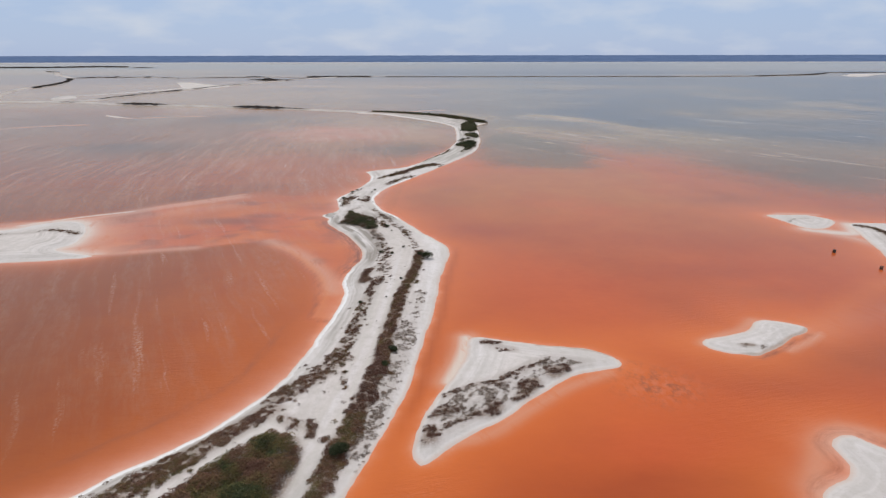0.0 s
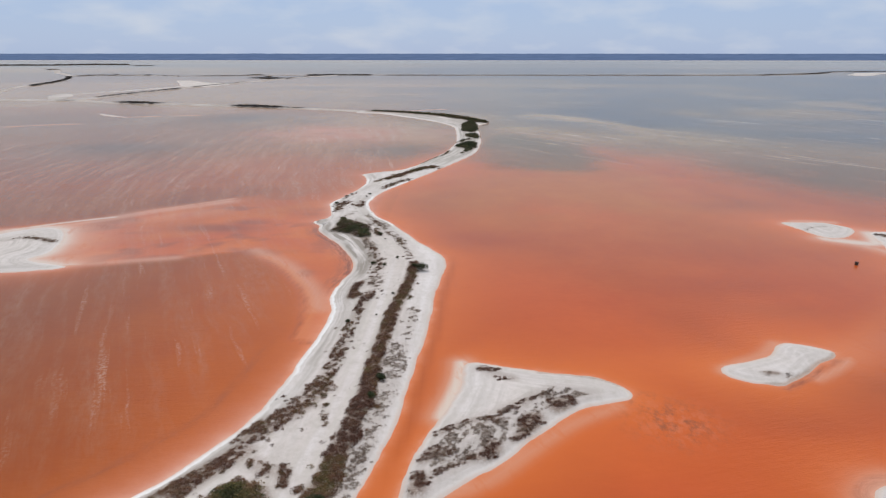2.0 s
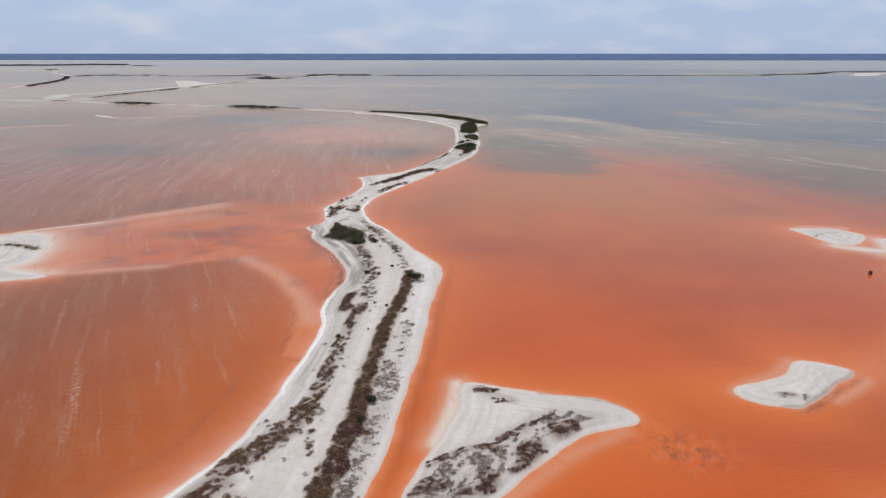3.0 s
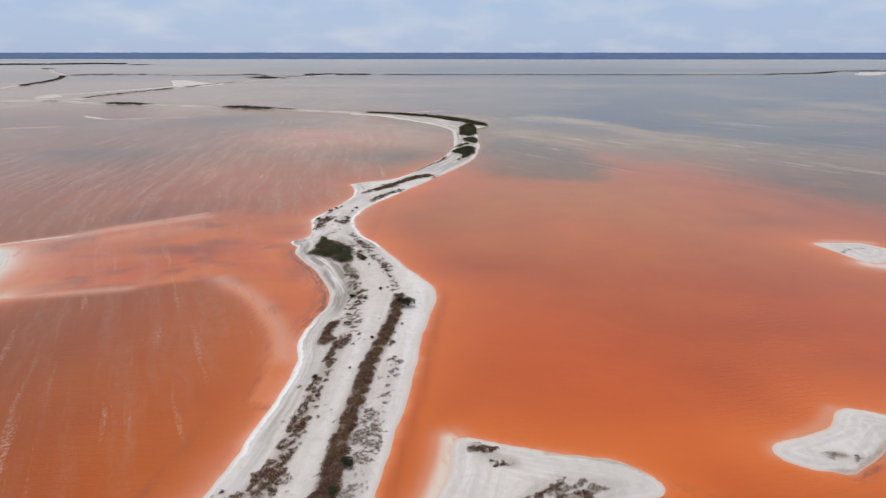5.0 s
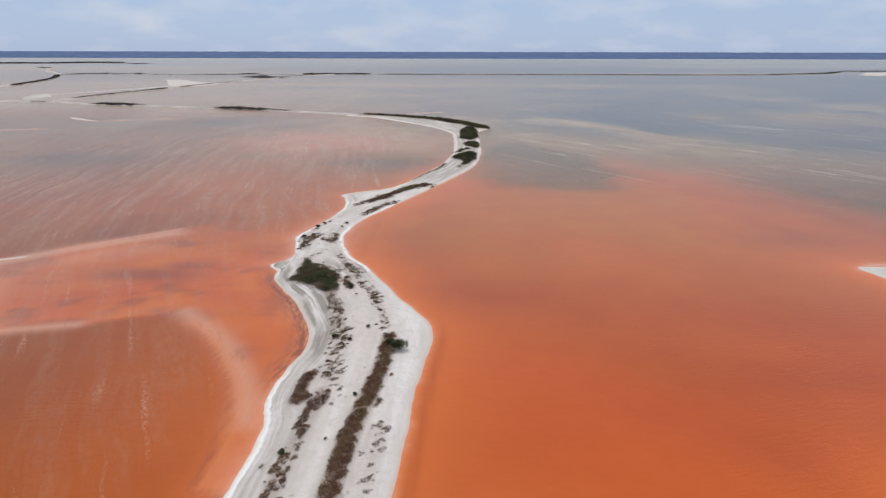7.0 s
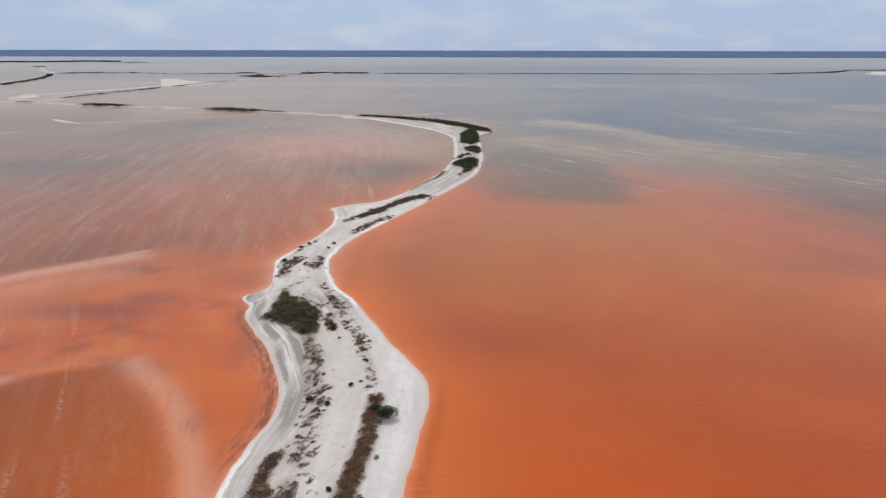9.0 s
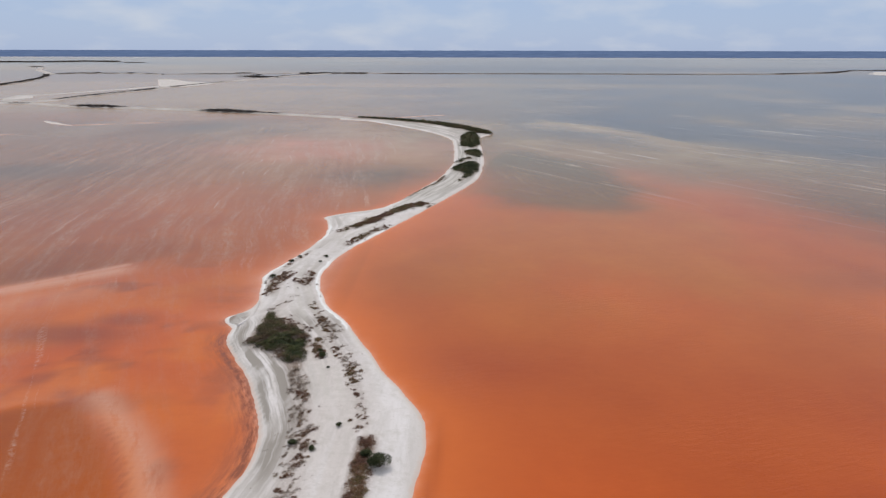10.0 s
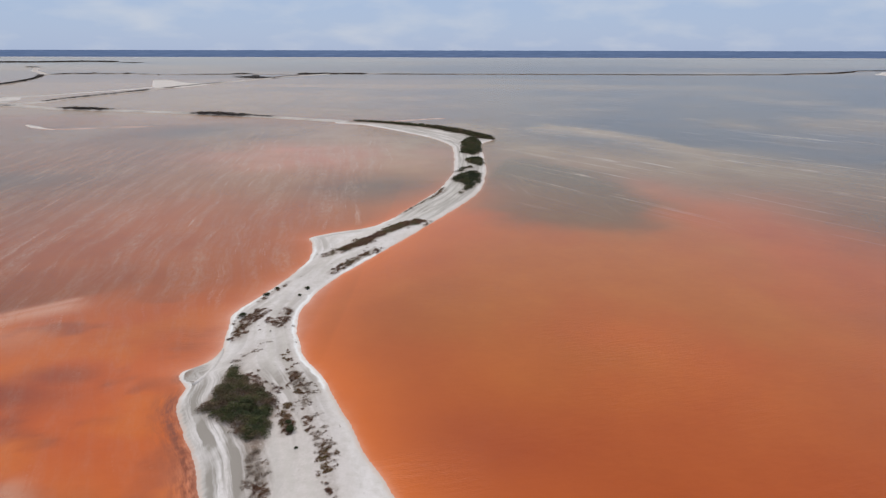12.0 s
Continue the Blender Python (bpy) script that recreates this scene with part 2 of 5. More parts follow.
def water_material():
    m, nt, b, N, L = material("brine_water")
    turn = math.atan2(WIND[1], WIND[0])
    along = mapped(nt, -turn)               # x runs down the wind
    # patches of thicker and thinner algae, drawn out by the wind
    s1 = N("ShaderNodeMapping"); s1.inputs["Scale"].default_value = (0.012, 0.05, 1); L(along, s1.inputs["Vector"])
    soft = noise_node(nt, s1.outputs[0], 1.0, 5, 0.55)
    tone = ramp(nt, soft, 0.3, 0.7, (0.94, 0.92, 0.91, 1), (1.0, 1.0, 1.0, 1))
    col = mix(nt, 1.0, attribute(nt, "brine", "Color"), tone, "MULTIPLY")
    mott = noise_node(nt, mapped(nt), 0.09, 6, 0.62)
    col = mix(nt, 1.0, col, ramp(nt, mott, 0.32, 0.68, (0.95, 0.90, 0.88, 1), (1.03, 1.06, 1.08, 1)), "MULTIPLY")
    fine = noise_node(nt, mapped(nt, 0.5, (0.5, 1.1, 1)), 0.9, 6, 0.7)
    col = mix(nt, 1.0, col, ramp(nt, fine, 0.30, 0.70, (0.965, 0.95, 0.94, 1), (1.03, 1.045, 1.05, 1)), "MULTIPLY")
    # wavy broken streaks of foam, drawn out by the wind
    wob = noise_node(nt, mapped(nt), 0.025, 3)
    cw = N("ShaderNodeCombineXYZ"); L(maths(nt, "MULTIPLY", wob, 2.5), cw.inputs[1])

    def drawn(scale):
        mp, ad = N("ShaderNodeMapping"), N("ShaderNodeVectorMath")
        mp.inputs["Scale"].default_value = scale
        ad.operation = "ADD"
        turned = N("ShaderNodeVectorMath")
        turned.operation = "ADD"
        cx = N("ShaderNodeCombineXYZ")
        L(attribute(nt, "bend"), cx.inputs[1])
        L(along, turned.inputs[0]); L(cx.outputs[0], turned.inputs[1])
        L(turned.outputs[0], mp.inputs["Vector"]); L(mp.outputs[0], ad.inputs[0]); L(cw.outputs[0], ad.inputs[1])
        return ad.outputs[0]

    lines = ramp(nt, noise_node(nt, drawn((0.030, 0.42, 1)), 1.0, 3, 0.6), 0.60, 0.69)
    broken = ramp(nt, noise_node(nt, mapped(nt), 1.9, 5, 0.8), 0.46, 0.60)
    patch = ramp(nt, noise_node(nt, mapped(nt), 0.03, 3), 0.38, 0.60)
    foam = maths(nt, "MULTIPLY", maths(nt, "MULTIPLY", lines, broken), maths(nt, "MULTIPLY", patch, attribute(nt, "foam")))
    # soft wisps of silt between the streaks
    wisp = ramp(nt, noise_node(nt, drawn((0.022, 0.30, 1)), 1.0, 6, 0.62), 0.44, 0.72)
    speck = ramp(nt, noise_node(nt, drawn((0.35, 0.9, 1)), 1.0, 5, 0.75), 0.35, 0.70)
    haze = maths(nt, "MULTIPLY", maths(nt, "MULTIPLY", wisp, speck), attribute(nt, "wisp"))
    col = mix(nt, maths(nt, "MULTIPLY", haze, 0.55), col, (0.46, 0.36, 0.27))
    col = mix(nt, maths(nt, "MULTIPLY", foam, 0.75), col, (0.62, 0.48, 0.37))
    # long thin windrows on the open water
    crosswind = mapped(nt, radians(52))
    straight = N("ShaderNodeMapping"); straight.inputs["Scale"].default_value = (0.006, 0.22, 1); L(crosswind, straight.inputs["Vector"])
    w1 = noise_node(nt, straight.outputs[0], 1.0, 2, 0.4)
    thin = ramp(nt, maths(nt, "ABSOLUTE", maths(nt, "SUBTRACT", w1, 0.53)), 0.002, 0.014, (1, 1, 1, 1), (0, 0, 0, 1))
    gm = N("ShaderNodeMapping"); gm.inputs["Scale"].default_value = (0.022, 0.12, 1); L(crosswind, gm.inputs["Vector"])
    gate = ramp(nt, noise_node(nt, gm.outputs[0], 1.0, 4, 0.65), 0.47, 0.63)
    rows = maths(nt, "MULTIPLY", maths(nt, "MULTIPLY", thin, gate), attribute(nt, "windrow"))
    col = mix(nt, maths(nt, "MULTIPLY", rows, 0.60), col, (0.68, 0.60, 0.50))
    # shallows: pale salt bed shows through close to land
    shore = attribute(nt, "shore")
    wobble = noise_node(nt, mapped(nt), 0.35, 5, 0.6)
    sh = maths(nt, "ADD", shore, maths(nt, "MULTIPLY", maths(nt, "SUBTRACT", wobble, 0.5), 1.6))
    k1 = maths(nt, "POWER", 2.718, maths(nt, "MULTIPLY", maths(nt, "MAXIMUM", sh, 0.0), attribute(nt, "fade")))
    col = mix(nt, maths(nt, "MULTIPLY", k1, attribute(nt, "bright")), col, (0.62, 0.140, 0.022))
    k3 = maths(nt, "POWER", 2.718, maths(nt, "MULTIPLY", maths(nt, "MAXIMUM", sh, 0.0), -0.62))
    col = mix(nt, maths(nt, "MULTIPLY", k3, attribute(nt, "pink")), col, (0.65, 0.35, 0.27))
    k2 = maths(nt, "POWER", 2.718, maths(nt, "MULTIPLY", maths(nt, "MAXIMUM", sh, 0.0), -2.4))
    col = mix(nt, maths(nt, "MULTIPLY", k2, 0.24), col, (0.72, 0.47, 0.36))
    shoal = maths(nt, "MULTIPLY", attribute(nt, "shoal"), ramp(nt, noise_node(nt, drawn((0.12, 0.4, 1)), 1.0, 5, 0.65), 0.16, 0.46))
    col = mix(nt, shoal, col, mix(nt, ramp(nt, attribute(nt, "shoal"), 0.55, 0.95), (0.60, 0.31, 0.205), (0.64, 0.53, 0.45)))
    sepp, cbb = N("ShaderNodeSeparateXYZ"), N("ShaderNodeCombineXYZ")
    L(mapped(nt), sepp.inputs[0])
    L(maths(nt, "MULTIPLY", shore, 1.6), cbb.inputs[0])
    L(maths(nt, "MULTIPLY", sepp.outputs["Y"], 0.30), cbb.inputs[1])
    L(maths(nt, "MULTIPLY", sepp.outputs["X"], 0.30), cbb.inputs[2])
    weed = maths(nt, "MULTIPLY", attribute(nt, "weed"), ramp(nt, noise_node(nt, cbb.outputs[0], 1.0, 6, 0.7), 0.34, 0.58))
    col = mix(nt, weed, col, (0.235, 0.068, 0.034))
    wrack = maths(nt, "MULTIPLY", attribute(nt, "wrack"), ramp(nt, noise_node(nt, mapped(nt, 0.5, (0.9, 0.7, 1)), 0.75, 7, 0.74), 0.48, 0.62))
    pale_weed = maths(nt, "MULTIPLY", attribute(nt, "wrack"), ramp(nt, noise_node(nt, mapped(nt, -0.4, (1.0, 0.6, 1)), 1.0, 6, 0.7), 0.46, 0.60))
    col = mix(nt, maths(nt, "MULTIPLY", pale_weed, 0.3), col, (0.62, 0.22, 0.12))
    col = mix(nt, maths(nt, "MULTIPLY", wrack, 0.95), col, (0.26, 0.075, 0.028))
    L(col, b.inputs["Base Color"])
    b.inputs["Roughness"].default_value = 0.24
    b.inputs["IOR"].default_value = 1.33
    b.inputs["Specular IOR Level"].default_value = 0.40
    # wind ripples, crests across the wind
    s3 = N("ShaderNodeMapping"); s3.inputs["Scale"].default_value = (1.6, 0.45, 1); L(along, s3.inputs["Vector"])
    s4 = N("ShaderNodeMapping"); s4.inputs["Scale"].default_value = (5.0, 2.5, 1); L(along, s4.inputs["Vector"])
    h = mix(nt, 0.35, noise_node(nt, s3.outputs[0], 1.0, 3), noise_node(nt, s4.outputs[0], 1.0, 4, 0.6))
    nb = N("ShaderNodeBump")
    nb.inputs["Distance"].default_value = 0.12
    L(h, nb.inputs["Height"])
    L(ramp(nt, noise_node(nt, mapped(nt), 0.035, 3), 0.47, 0.66, (0.22, 0.22, 0.22, 1), (0.85, 0.85, 0.85, 1)), nb.inputs["Strength"])
    L(nb.outputs[0], b.inputs["Normal"])
    return m


def leaf_material(name, stops):
    m, nt, b, N, L = material(name)
    r = N("ShaderNodeValToRGB")
    e = r.color_ramp.elements
    e[0].position, e[0].color = stops[0][0], (*stops[0][1], 1)
    e[1].position, e[1].color = stops[-1][0], (*stops[-1][1], 1)
    for at, c in stops[1:-1]:
        e.new(at).color = (*c, 1)
    L(attribute(nt, "tone"), r.inputs[0])
    g = N("ShaderNodeNewGeometry")
    col = mix(nt, 1.0, r.outputs[0], ramp(nt, g.outputs["Random Per Island"], 0, 1, (0.62, 0.62, 0.62, 1), (1.22, 1.18, 1.14, 1)), "MULTIPLY")
    col = mix(nt, 1.0, col, ramp(nt, maths(nt, "MULTIPLY", attribute(nt, "vigour"), 0.5), 0.25, 0.75, (0.6, 0.6, 0.6, 1), (1.35, 1.32, 1.28, 1)), "MULTIPLY")
    L(col, b.inputs["Base Color"])
    b.inputs["Roughness"].default_value = 0.75
    b.inputs["Specular IOR Level"].default_value = 0.2
    return m


def wood_material():
    m, nt, b, N, L = material("dark_wet_timber")
    n = noise_node(nt, mapped(nt, 0, (9, 9, 1.2)), 1.0, 6, 0.65)
    L(mix(nt, ramp(nt, n, 0.3, 0.7), (0.020, 0.015, 0.012), (0.07, 0.045, 0.03)), b.inputs["Base Color"])
    b.inputs["Roughness"].default_value = 0.7
    bump(nt, b, n, 0.5, 0.02)
    return m


def bark_material():
    m, nt, b, N, L = material("grey_bark")
    n = noise_node(nt, mapped(nt, 0, (14, 14, 3)), 1.0, 5, 0.6)
    L(mix(nt, ramp(nt, n, 0.3, 0.7), (0.07, 0.05, 0.04), (0.17, 0.13, 0.10)), b.inputs["Base Color"])
    b.inputs["Roughness"].default_value = 0.9
    return m


def hazed_woodland_material():
    m, nt, b, N, L = material("hazed_far_woodland")
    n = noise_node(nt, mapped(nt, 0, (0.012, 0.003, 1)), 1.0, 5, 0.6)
    # the blue is distance haze, put into the woods' base colour
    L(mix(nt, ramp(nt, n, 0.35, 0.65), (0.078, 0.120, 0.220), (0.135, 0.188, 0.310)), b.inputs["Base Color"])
    b.inputs["Roughness"].default_value = 1.0
    b.inputs["Specular IOR Level"].default_value = 0.0
    return m


SALT, WATER, WOOD, BARK, HAZED_WOODS = salt_material(), water_material(), wood_material(), bark_material(), hazed_woodland_material()
SCRUB = leaf_material("scrub_leaves", [(0.0, (0.108, 0.052, 0.038)), (0.32, (0.165, 0.086, 0.054)), (0.58, (0.138, 0.092, 0.040)), (0.82, (0.115, 0.100, 0.034)), (1.0, (0.042, 0.054, 0.020))])
SHRUB = leaf_material("shrub_leaves", [(0.0, (0.125, 0.076, 0.055)), (0.34, (0.105, 0.076, 0.044)), (0.66, (0.074, 0.082, 0.028)), (1.0, (0.030, 0.043, 0.018))])
FAR_SCRUB = leaf_material("far_scrub_leaves", [(0.0, (0.085, 0.056, 0.052)), (0.6, (0.058, 0.044, 0.043)), (1.0, (0.035, 0.033, 0.034))])
DRY = leaf_material("dry_scrub_stems", [(0.0, (0.32, 0.27, 0.235)), (0.5, (0.225, 0.175, 0.145)), (1.0, (0.14, 0.10, 0.078))])

# ---------------------------------------------------------------- shorelines (plan, metres)
WEST = [(-44, -220), (-47, -40), (-46, 20), (-42.5, 42), (-36.8, 49.6), (-34.2, 52.9), (-30.5, 56.7), (-26.7, 62.2), (-23.5, 68.4),
        (-21.8, 76.2), (-21.0, 83.6), (-20.4, 90.0), (-20.5, 98.2), (-21.6, 104.4), (-21.4, 111.6), (-20.4, 117.5), (-21.0, 123.2),
        (-23.4, 128.7), (-25.9, 133.6), (-29.9, 139.3), (-32.2, 143.1), (-32.9, 145.4), (-33.2, 147.6), (-34.6, 149.4), (-35.3, 151.6),
        (-33.6, 153.2), (-32.5, 155.8), (-32.8, 159.6), (-33.9, 163.8), (-34.8, 168.4), (-34.4, 171.6), (-33.4, 175.6), (-31.7, 181.2), (-29.9, 189.9), (-29.7, 198.2), (-31.0, 205.6), (-32.6, 209.6)]
WEST_N = [(-27.2, 214.2), (-21.3, 218), (-16.9, 225.1), (-13.7, 235), (-8.6, 249.8), (-5.5, 262.4), (-3.6, 275.1), (-2.4, 289.5),
          (-2.9, 325.3), (-4.4, 343), (-12.3, 364), (-27.2, 386), (-50.8, 413.3), (-64, 420), (-70, 424)]
EAST = [(-17, -220), (-16, -40), (-14.5, 20), (-12.6, 43), (-11.4, 50.2), (-9.8, 57.2), (-8.1, 63.4), (-7.1, 68.9), (-6.4, 75.8),
        (-6.0, 82), (-5.5, 87.6), (-5.0, 92.7), (-4.7, 99.5), (-4.3, 106.0), (-3.6, 114.0), (-3.1, 120), (-3.3, 125), (-5.2, 129.6),
        (-8.9, 135.4), (-11.2, 140.4), (-13.6, 144.6), (-17.0, 151.0), (-20.4, 156), (-22.6, 160.9), (-24.0, 165.5), (-24.7, 170.4),
        (-24.2, 177.7), (-22.3, 184.3), (-18.7, 193.5), (-13.4, 205.5), (-8.3, 218.5), (-2.0, 234.3), (4.1, 251.6), (7.0, 266.9)]
EAST_N = [(8.7, 289.9), (8.8, 319), (9.1, 348.5), (15.2, 364.4), (9.2, 379.6), (-5, 404), (-20.7, 419.9), (-37, 428), (-53.2, 432), (-70, 434)]
CAUSEWAY = spline(WEST + WEST_N + EAST_N[::-1] + EAST[::-1], 0.8, True)
ISLANDS = {
    "scrub": [(-4.7, 55.1), (-5.7, 57.1), (-5.7, 59.4), (-5.2, 63.1), (-4.1, 66.6), (-2.6, 69.8), (-1.2, 73.6), (0.0, 77.6), (0.3, 82.4), (2.0, 83.4), (6.0, 82.5),
              (9.8, 81.3), (13.6, 80.7), (17.3, 79.8), (19.5, 77.9), (20.0, 76.0), (18.4, 74.8), (14.6, 73.4), (10.8, 70.6), (7.7, 67.3), (4.8, 63.8), (1.4, 60.9), (-1.7, 57.9), (-3.4, 55.9)],
    "bare": [(33.1, 82.6), (35.0, 84.0), (38.6, 85.1), (41.3, 86.5), (43.2, 89.1), (45.4, 90.1), (48.3, 89.2), (50.2, 87.6), (49.2, 85.9), (46.2, 84.0), (43.9, 81.9), (39.2, 78.6), (37.5, 78.9), (35.4, 79.4), (33.3, 80.6)],
    "near": [(30.4, 47), (31.8, 51.2), (33.7, 52.9), (36.0, 54.2), (37.2, 55.6), (37.5, 57.4), (37.7, 59.2), (39.0, 60.6), (40.6, 60.8), (41.6, 59.7), (42.8, 58.6), (47, 55), (52, 44), (48, 34), (38, 33), (31.5, 40)],
    "east": [(75.6, 153.2), (78, 153.8), (82, 154), (86, 153.4), (89.2, 148.8), (86.8, 144.4), (83.2, 141.4), (79.4, 141.6), (77.4, 146.6)],
    "east_far": [(89.8, 142), (92, 146), (99, 146), (110, 143), (118, 132), (114, 118), (100, 108), (88, 111), (83.5, 119), (84.8, 124.1), (87.7, 134.1)],
    "west": [(-130, 118), (-124, 132), (-105.5, 136), (-101.6, 140.5), (-96.1, 144.2), (-90, 142), (-84.6, 133), (-83, 126), (-84, 121.6),
             (-74.5, 118.3), (-79, 115.6), (-90, 113.6), (-112, 109)],
}
ISLES = {k: spline(v, 0.8, True) for k, v in ISLANDS.items()}
TRACK = spline([(-16, -200), (-17, 0), (-18.2, 44), (-17.2, 52), (-15.6, 60), (-14.6, 68), (-13.6, 77), (-13.2, 88), (-13.0, 100), (-12.8, 110),
                (-12.7, 118), (-13.2, 126), (-15.6, 134), (-19.0, 143), (-22.5, 152), (-26.0, 162), (-27.8, 170), (-27.5, 180), (-24.6, 192),
                (-20.5, 206), (-14.5, 219), (-7, 236), (-1, 252), (1.5, 268), (2.5, 300)], 1.0)

# scrub: (kind, centre line, half width, cover 0..1, plant size, tone)
STRIPS = [
    ("dense", [(-14.2, 46), (-13.9, 50), (-13.1, 56.7), (-12.1, 65), (-11.2, 75), (-11.2, 83), (-11, 87.4), (-10.8, 92.3), (-10.5, 98), (-9.8, 104.8), (-9.0, 112.9), (-9.0, 120.5)], (1.0, 0.66), 1.0, 0.32, 0.22),
    ("dry", [(-11.6, 57), (-10.6, 64), (-9.9, 70), (-9.2, 75.7), (-8.8, 81), (-9.0, 86)], 1.5, 0.66, 0.20, 0.35),
    ("dry", [(-8.7, 82), (-8.4, 88), (-8.0, 94), (-7.8, 99)], 1.2, 0.40, 0.18, 0.35),
    ("row", [(-22.2, 66.4), (-20, 69.2), (-18.4, 71.4), (-16.9, 75.6)], 1.5, 0.88, 0.29, 0.20),
    ("row", [(-16.9, 75.6), (-16.4, 82), (-16.2, 88), (-16.1, 93.2), (-15.8, 100.4), (-15.2, 106)], 0.95, 0.60, 0.28, 0.24),
    ("dry", [(-15.5, 52), (-14.5, 70), (-13.4, 90), (-13.2, 110), (-15, 132), (-21, 150), (-27, 170), (-24, 190)], 5.0, 0.05, 0.12, 0.8),
    ("row", [(-15.4, 109), (-15.6, 115), (-15.8, 120.4), (-17.0, 127), (-19.0, 133.0)], 0.7, 0.38, 0.24, 0.26),
    ("row", [(-23.0, 156), (-18.6, 146.3), (-15.7, 139.6), (-13.1, 134.9), (-11.2, 129.6), (-9.9, 123.4)], 0.6, 0.36, 0.21, 0.22),
    ("row", [(-31.5, 161), (-31.6, 165), (-30.5, 169.5)], 1.2, 0.63, 0.30, 0.25),
    ("row", [(-28, 166), (-26.6, 165), (-26.8, 170.5)], 0.9, 0.56, 0.30, 0.22),
    ("row", [(-32.2, 173.5), (-31, 178), (-30, 183)], 0.5, 0.46, 0.29, 0.25),
    ("dense", [(-23, 200.5), (-18.6, 208.5), (-14.7, 216.5), (-9.4, 222.8)], 1.2, 0.95, 0.42, 0.30),
    ("row", [(-26.4, 196.5), (-22.5, 201.5), (-19, 206)], 1.1, 0.71, 0.32, 0.4),
    ("row", [(-23.4, 187.4), (-20.5, 194), (-17.0, 201)], 0.9, 0.56, 0.30, 0.32),
    ("row", [(-14.4, 229.5), (-12.6, 236.5), (-9.9, 243.2), (-6.9, 250.2), (-5.0, 260.6)], 0.6, 0.60, 0.36, 0.6),
    ("row", [(-30.3, 51.7), (-28.6, 54.0), (-26.8, 56.8), (-25.0, 59.6), (-23.2, 62.0), (-22.2, 63.6)], (1.45, 0.95), 1.0, 0.28, 0.26),
    ("row", [(-37, 42), (-34.4, 46), (-32.2, 49.2), (-30.1, 51.7), (-28.6, 53.6)], 1.7, 1.0, 0.30, 0.55),
    ("row", [(-20.2, 61.9), (-18.6, 60.6), (-17.2, 60.8)], 0.9, 0.51, 0.30, 0.30),
    ("row", [(-14.6, 68), (-15.6, 72)], 0.4, 0.31, 0.25, 0.3),
    ("dry", [(-14.6, 108), (-15.4, 116), (-16.6, 124), (-18.8, 131.5)], 1.2, 0.52, 0.19, 0.4),
    ("dry", [(-9.6, 52), (-10.8, 58), (-9.6, 64)], 0.9, 0.32, 0.20, 0.4),
    ("dry", [(-20, 150), (-17, 146), (-15, 141)], 1.3, 0.26, 0.19, 0.35),
    ("island", [(2.8, 81.4), (3.8, 80.6), (4.6, 79.6), (6.0, 79.0)], 0.9, 0.42, 0.20, 0.10),
    ("island", [(-2.4, 61.2), (-1.2, 62), (0.6, 63)], 0.45, 0.55, 0.19, 0.1),
    ("island", [(-2.6, 67.4), (0.6, 69.4), (3.0, 69.8), (4.6, 69.6)], 0.55, 0.62, 0.19, 0.1),
    ("island", [(4.4, 71.2), (6.6, 72.8), (8.9, 74.8), (10.6, 75.6)], 0.5, 0.50, 0.19, 0.1),
    ("dry", [(38.0, 81.1), (39.6, 81.5)], 0.5, 0.42, 0.20, 0.5),
    ("dry", [(40.2, 80.8), (41.4, 81.3)], 0.3, 0.33, 0.20, 0.5),
    ("row", [(-93, 134.2), (-89, 133.4), (-86.4, 132.4)], 0.7, 0.52, 0.4, 0.40),
    ("dry", [(-104, 131), (-98, 132), (-93, 136)], 0.7, 0.38, 0.30, 0.5),
    ("row", [(91.8, 143), (93.2, 140), (93.2, 134), (92, 130)], 0.7, 0.77, 0.4, 0.45),
    ("dry", [(78, 147), (80, 148.4), (83, 148.4)], 0.4, 0.34, 0.22, 0.3),
    ("row", [(-25.9, 149.6), (-23.6, 148.0), (-21.6, 146.6)], 0.75, 0.62, 0.28, 0.10),
    ("dry", [(-20.4, 134.6), (-19.8, 133.0), (-19.4, 131.0)], 0.7, 0.62, 0.20, 0.5),
    ("dry", [(-28.8, 153.6), (-27.6, 156.0), (-27.0, 159.0)], 1.0, 0.50, 0.20, 0.5),
    ("dry", [(-17.2, 143.8), (-18.4, 147.0), (-20.4, 151.0)], 0.7, 0.45, 0.18, 0.4),
    ("dry", [(-12.2, 131.0), (-13.4, 136.0), (-15.6, 141.4)], 1.1, 0.42, 0.18, 0.45),
    ("far", [(-60, 428.5), (-40, 420), (-26.3, 411), (-14, 402), (-4.7, 391), (5, 378), (12, 366.5)], (1.0, 4.8), 1.0, 0.75, 0.55),
    ("row", [(-16.9, 61.0), (-16.5, 58.8)], 0.55, 0.85, 0.28, 0.10),
    ("row", [(-19.3, 143.2), (-18.7, 141.2), (-18.0, 138.4)], 0.6, 0.85, 0.28, 0.35),
    ("far", [(0.6, 289.6), (3.2, 290.7)], 1.0, 0.7, 0.5, 0.5),
    ("far", [(-1.6, 283.6), (0.8, 285.6)], 0.7, 0.7, 0.5, 0.5),
]
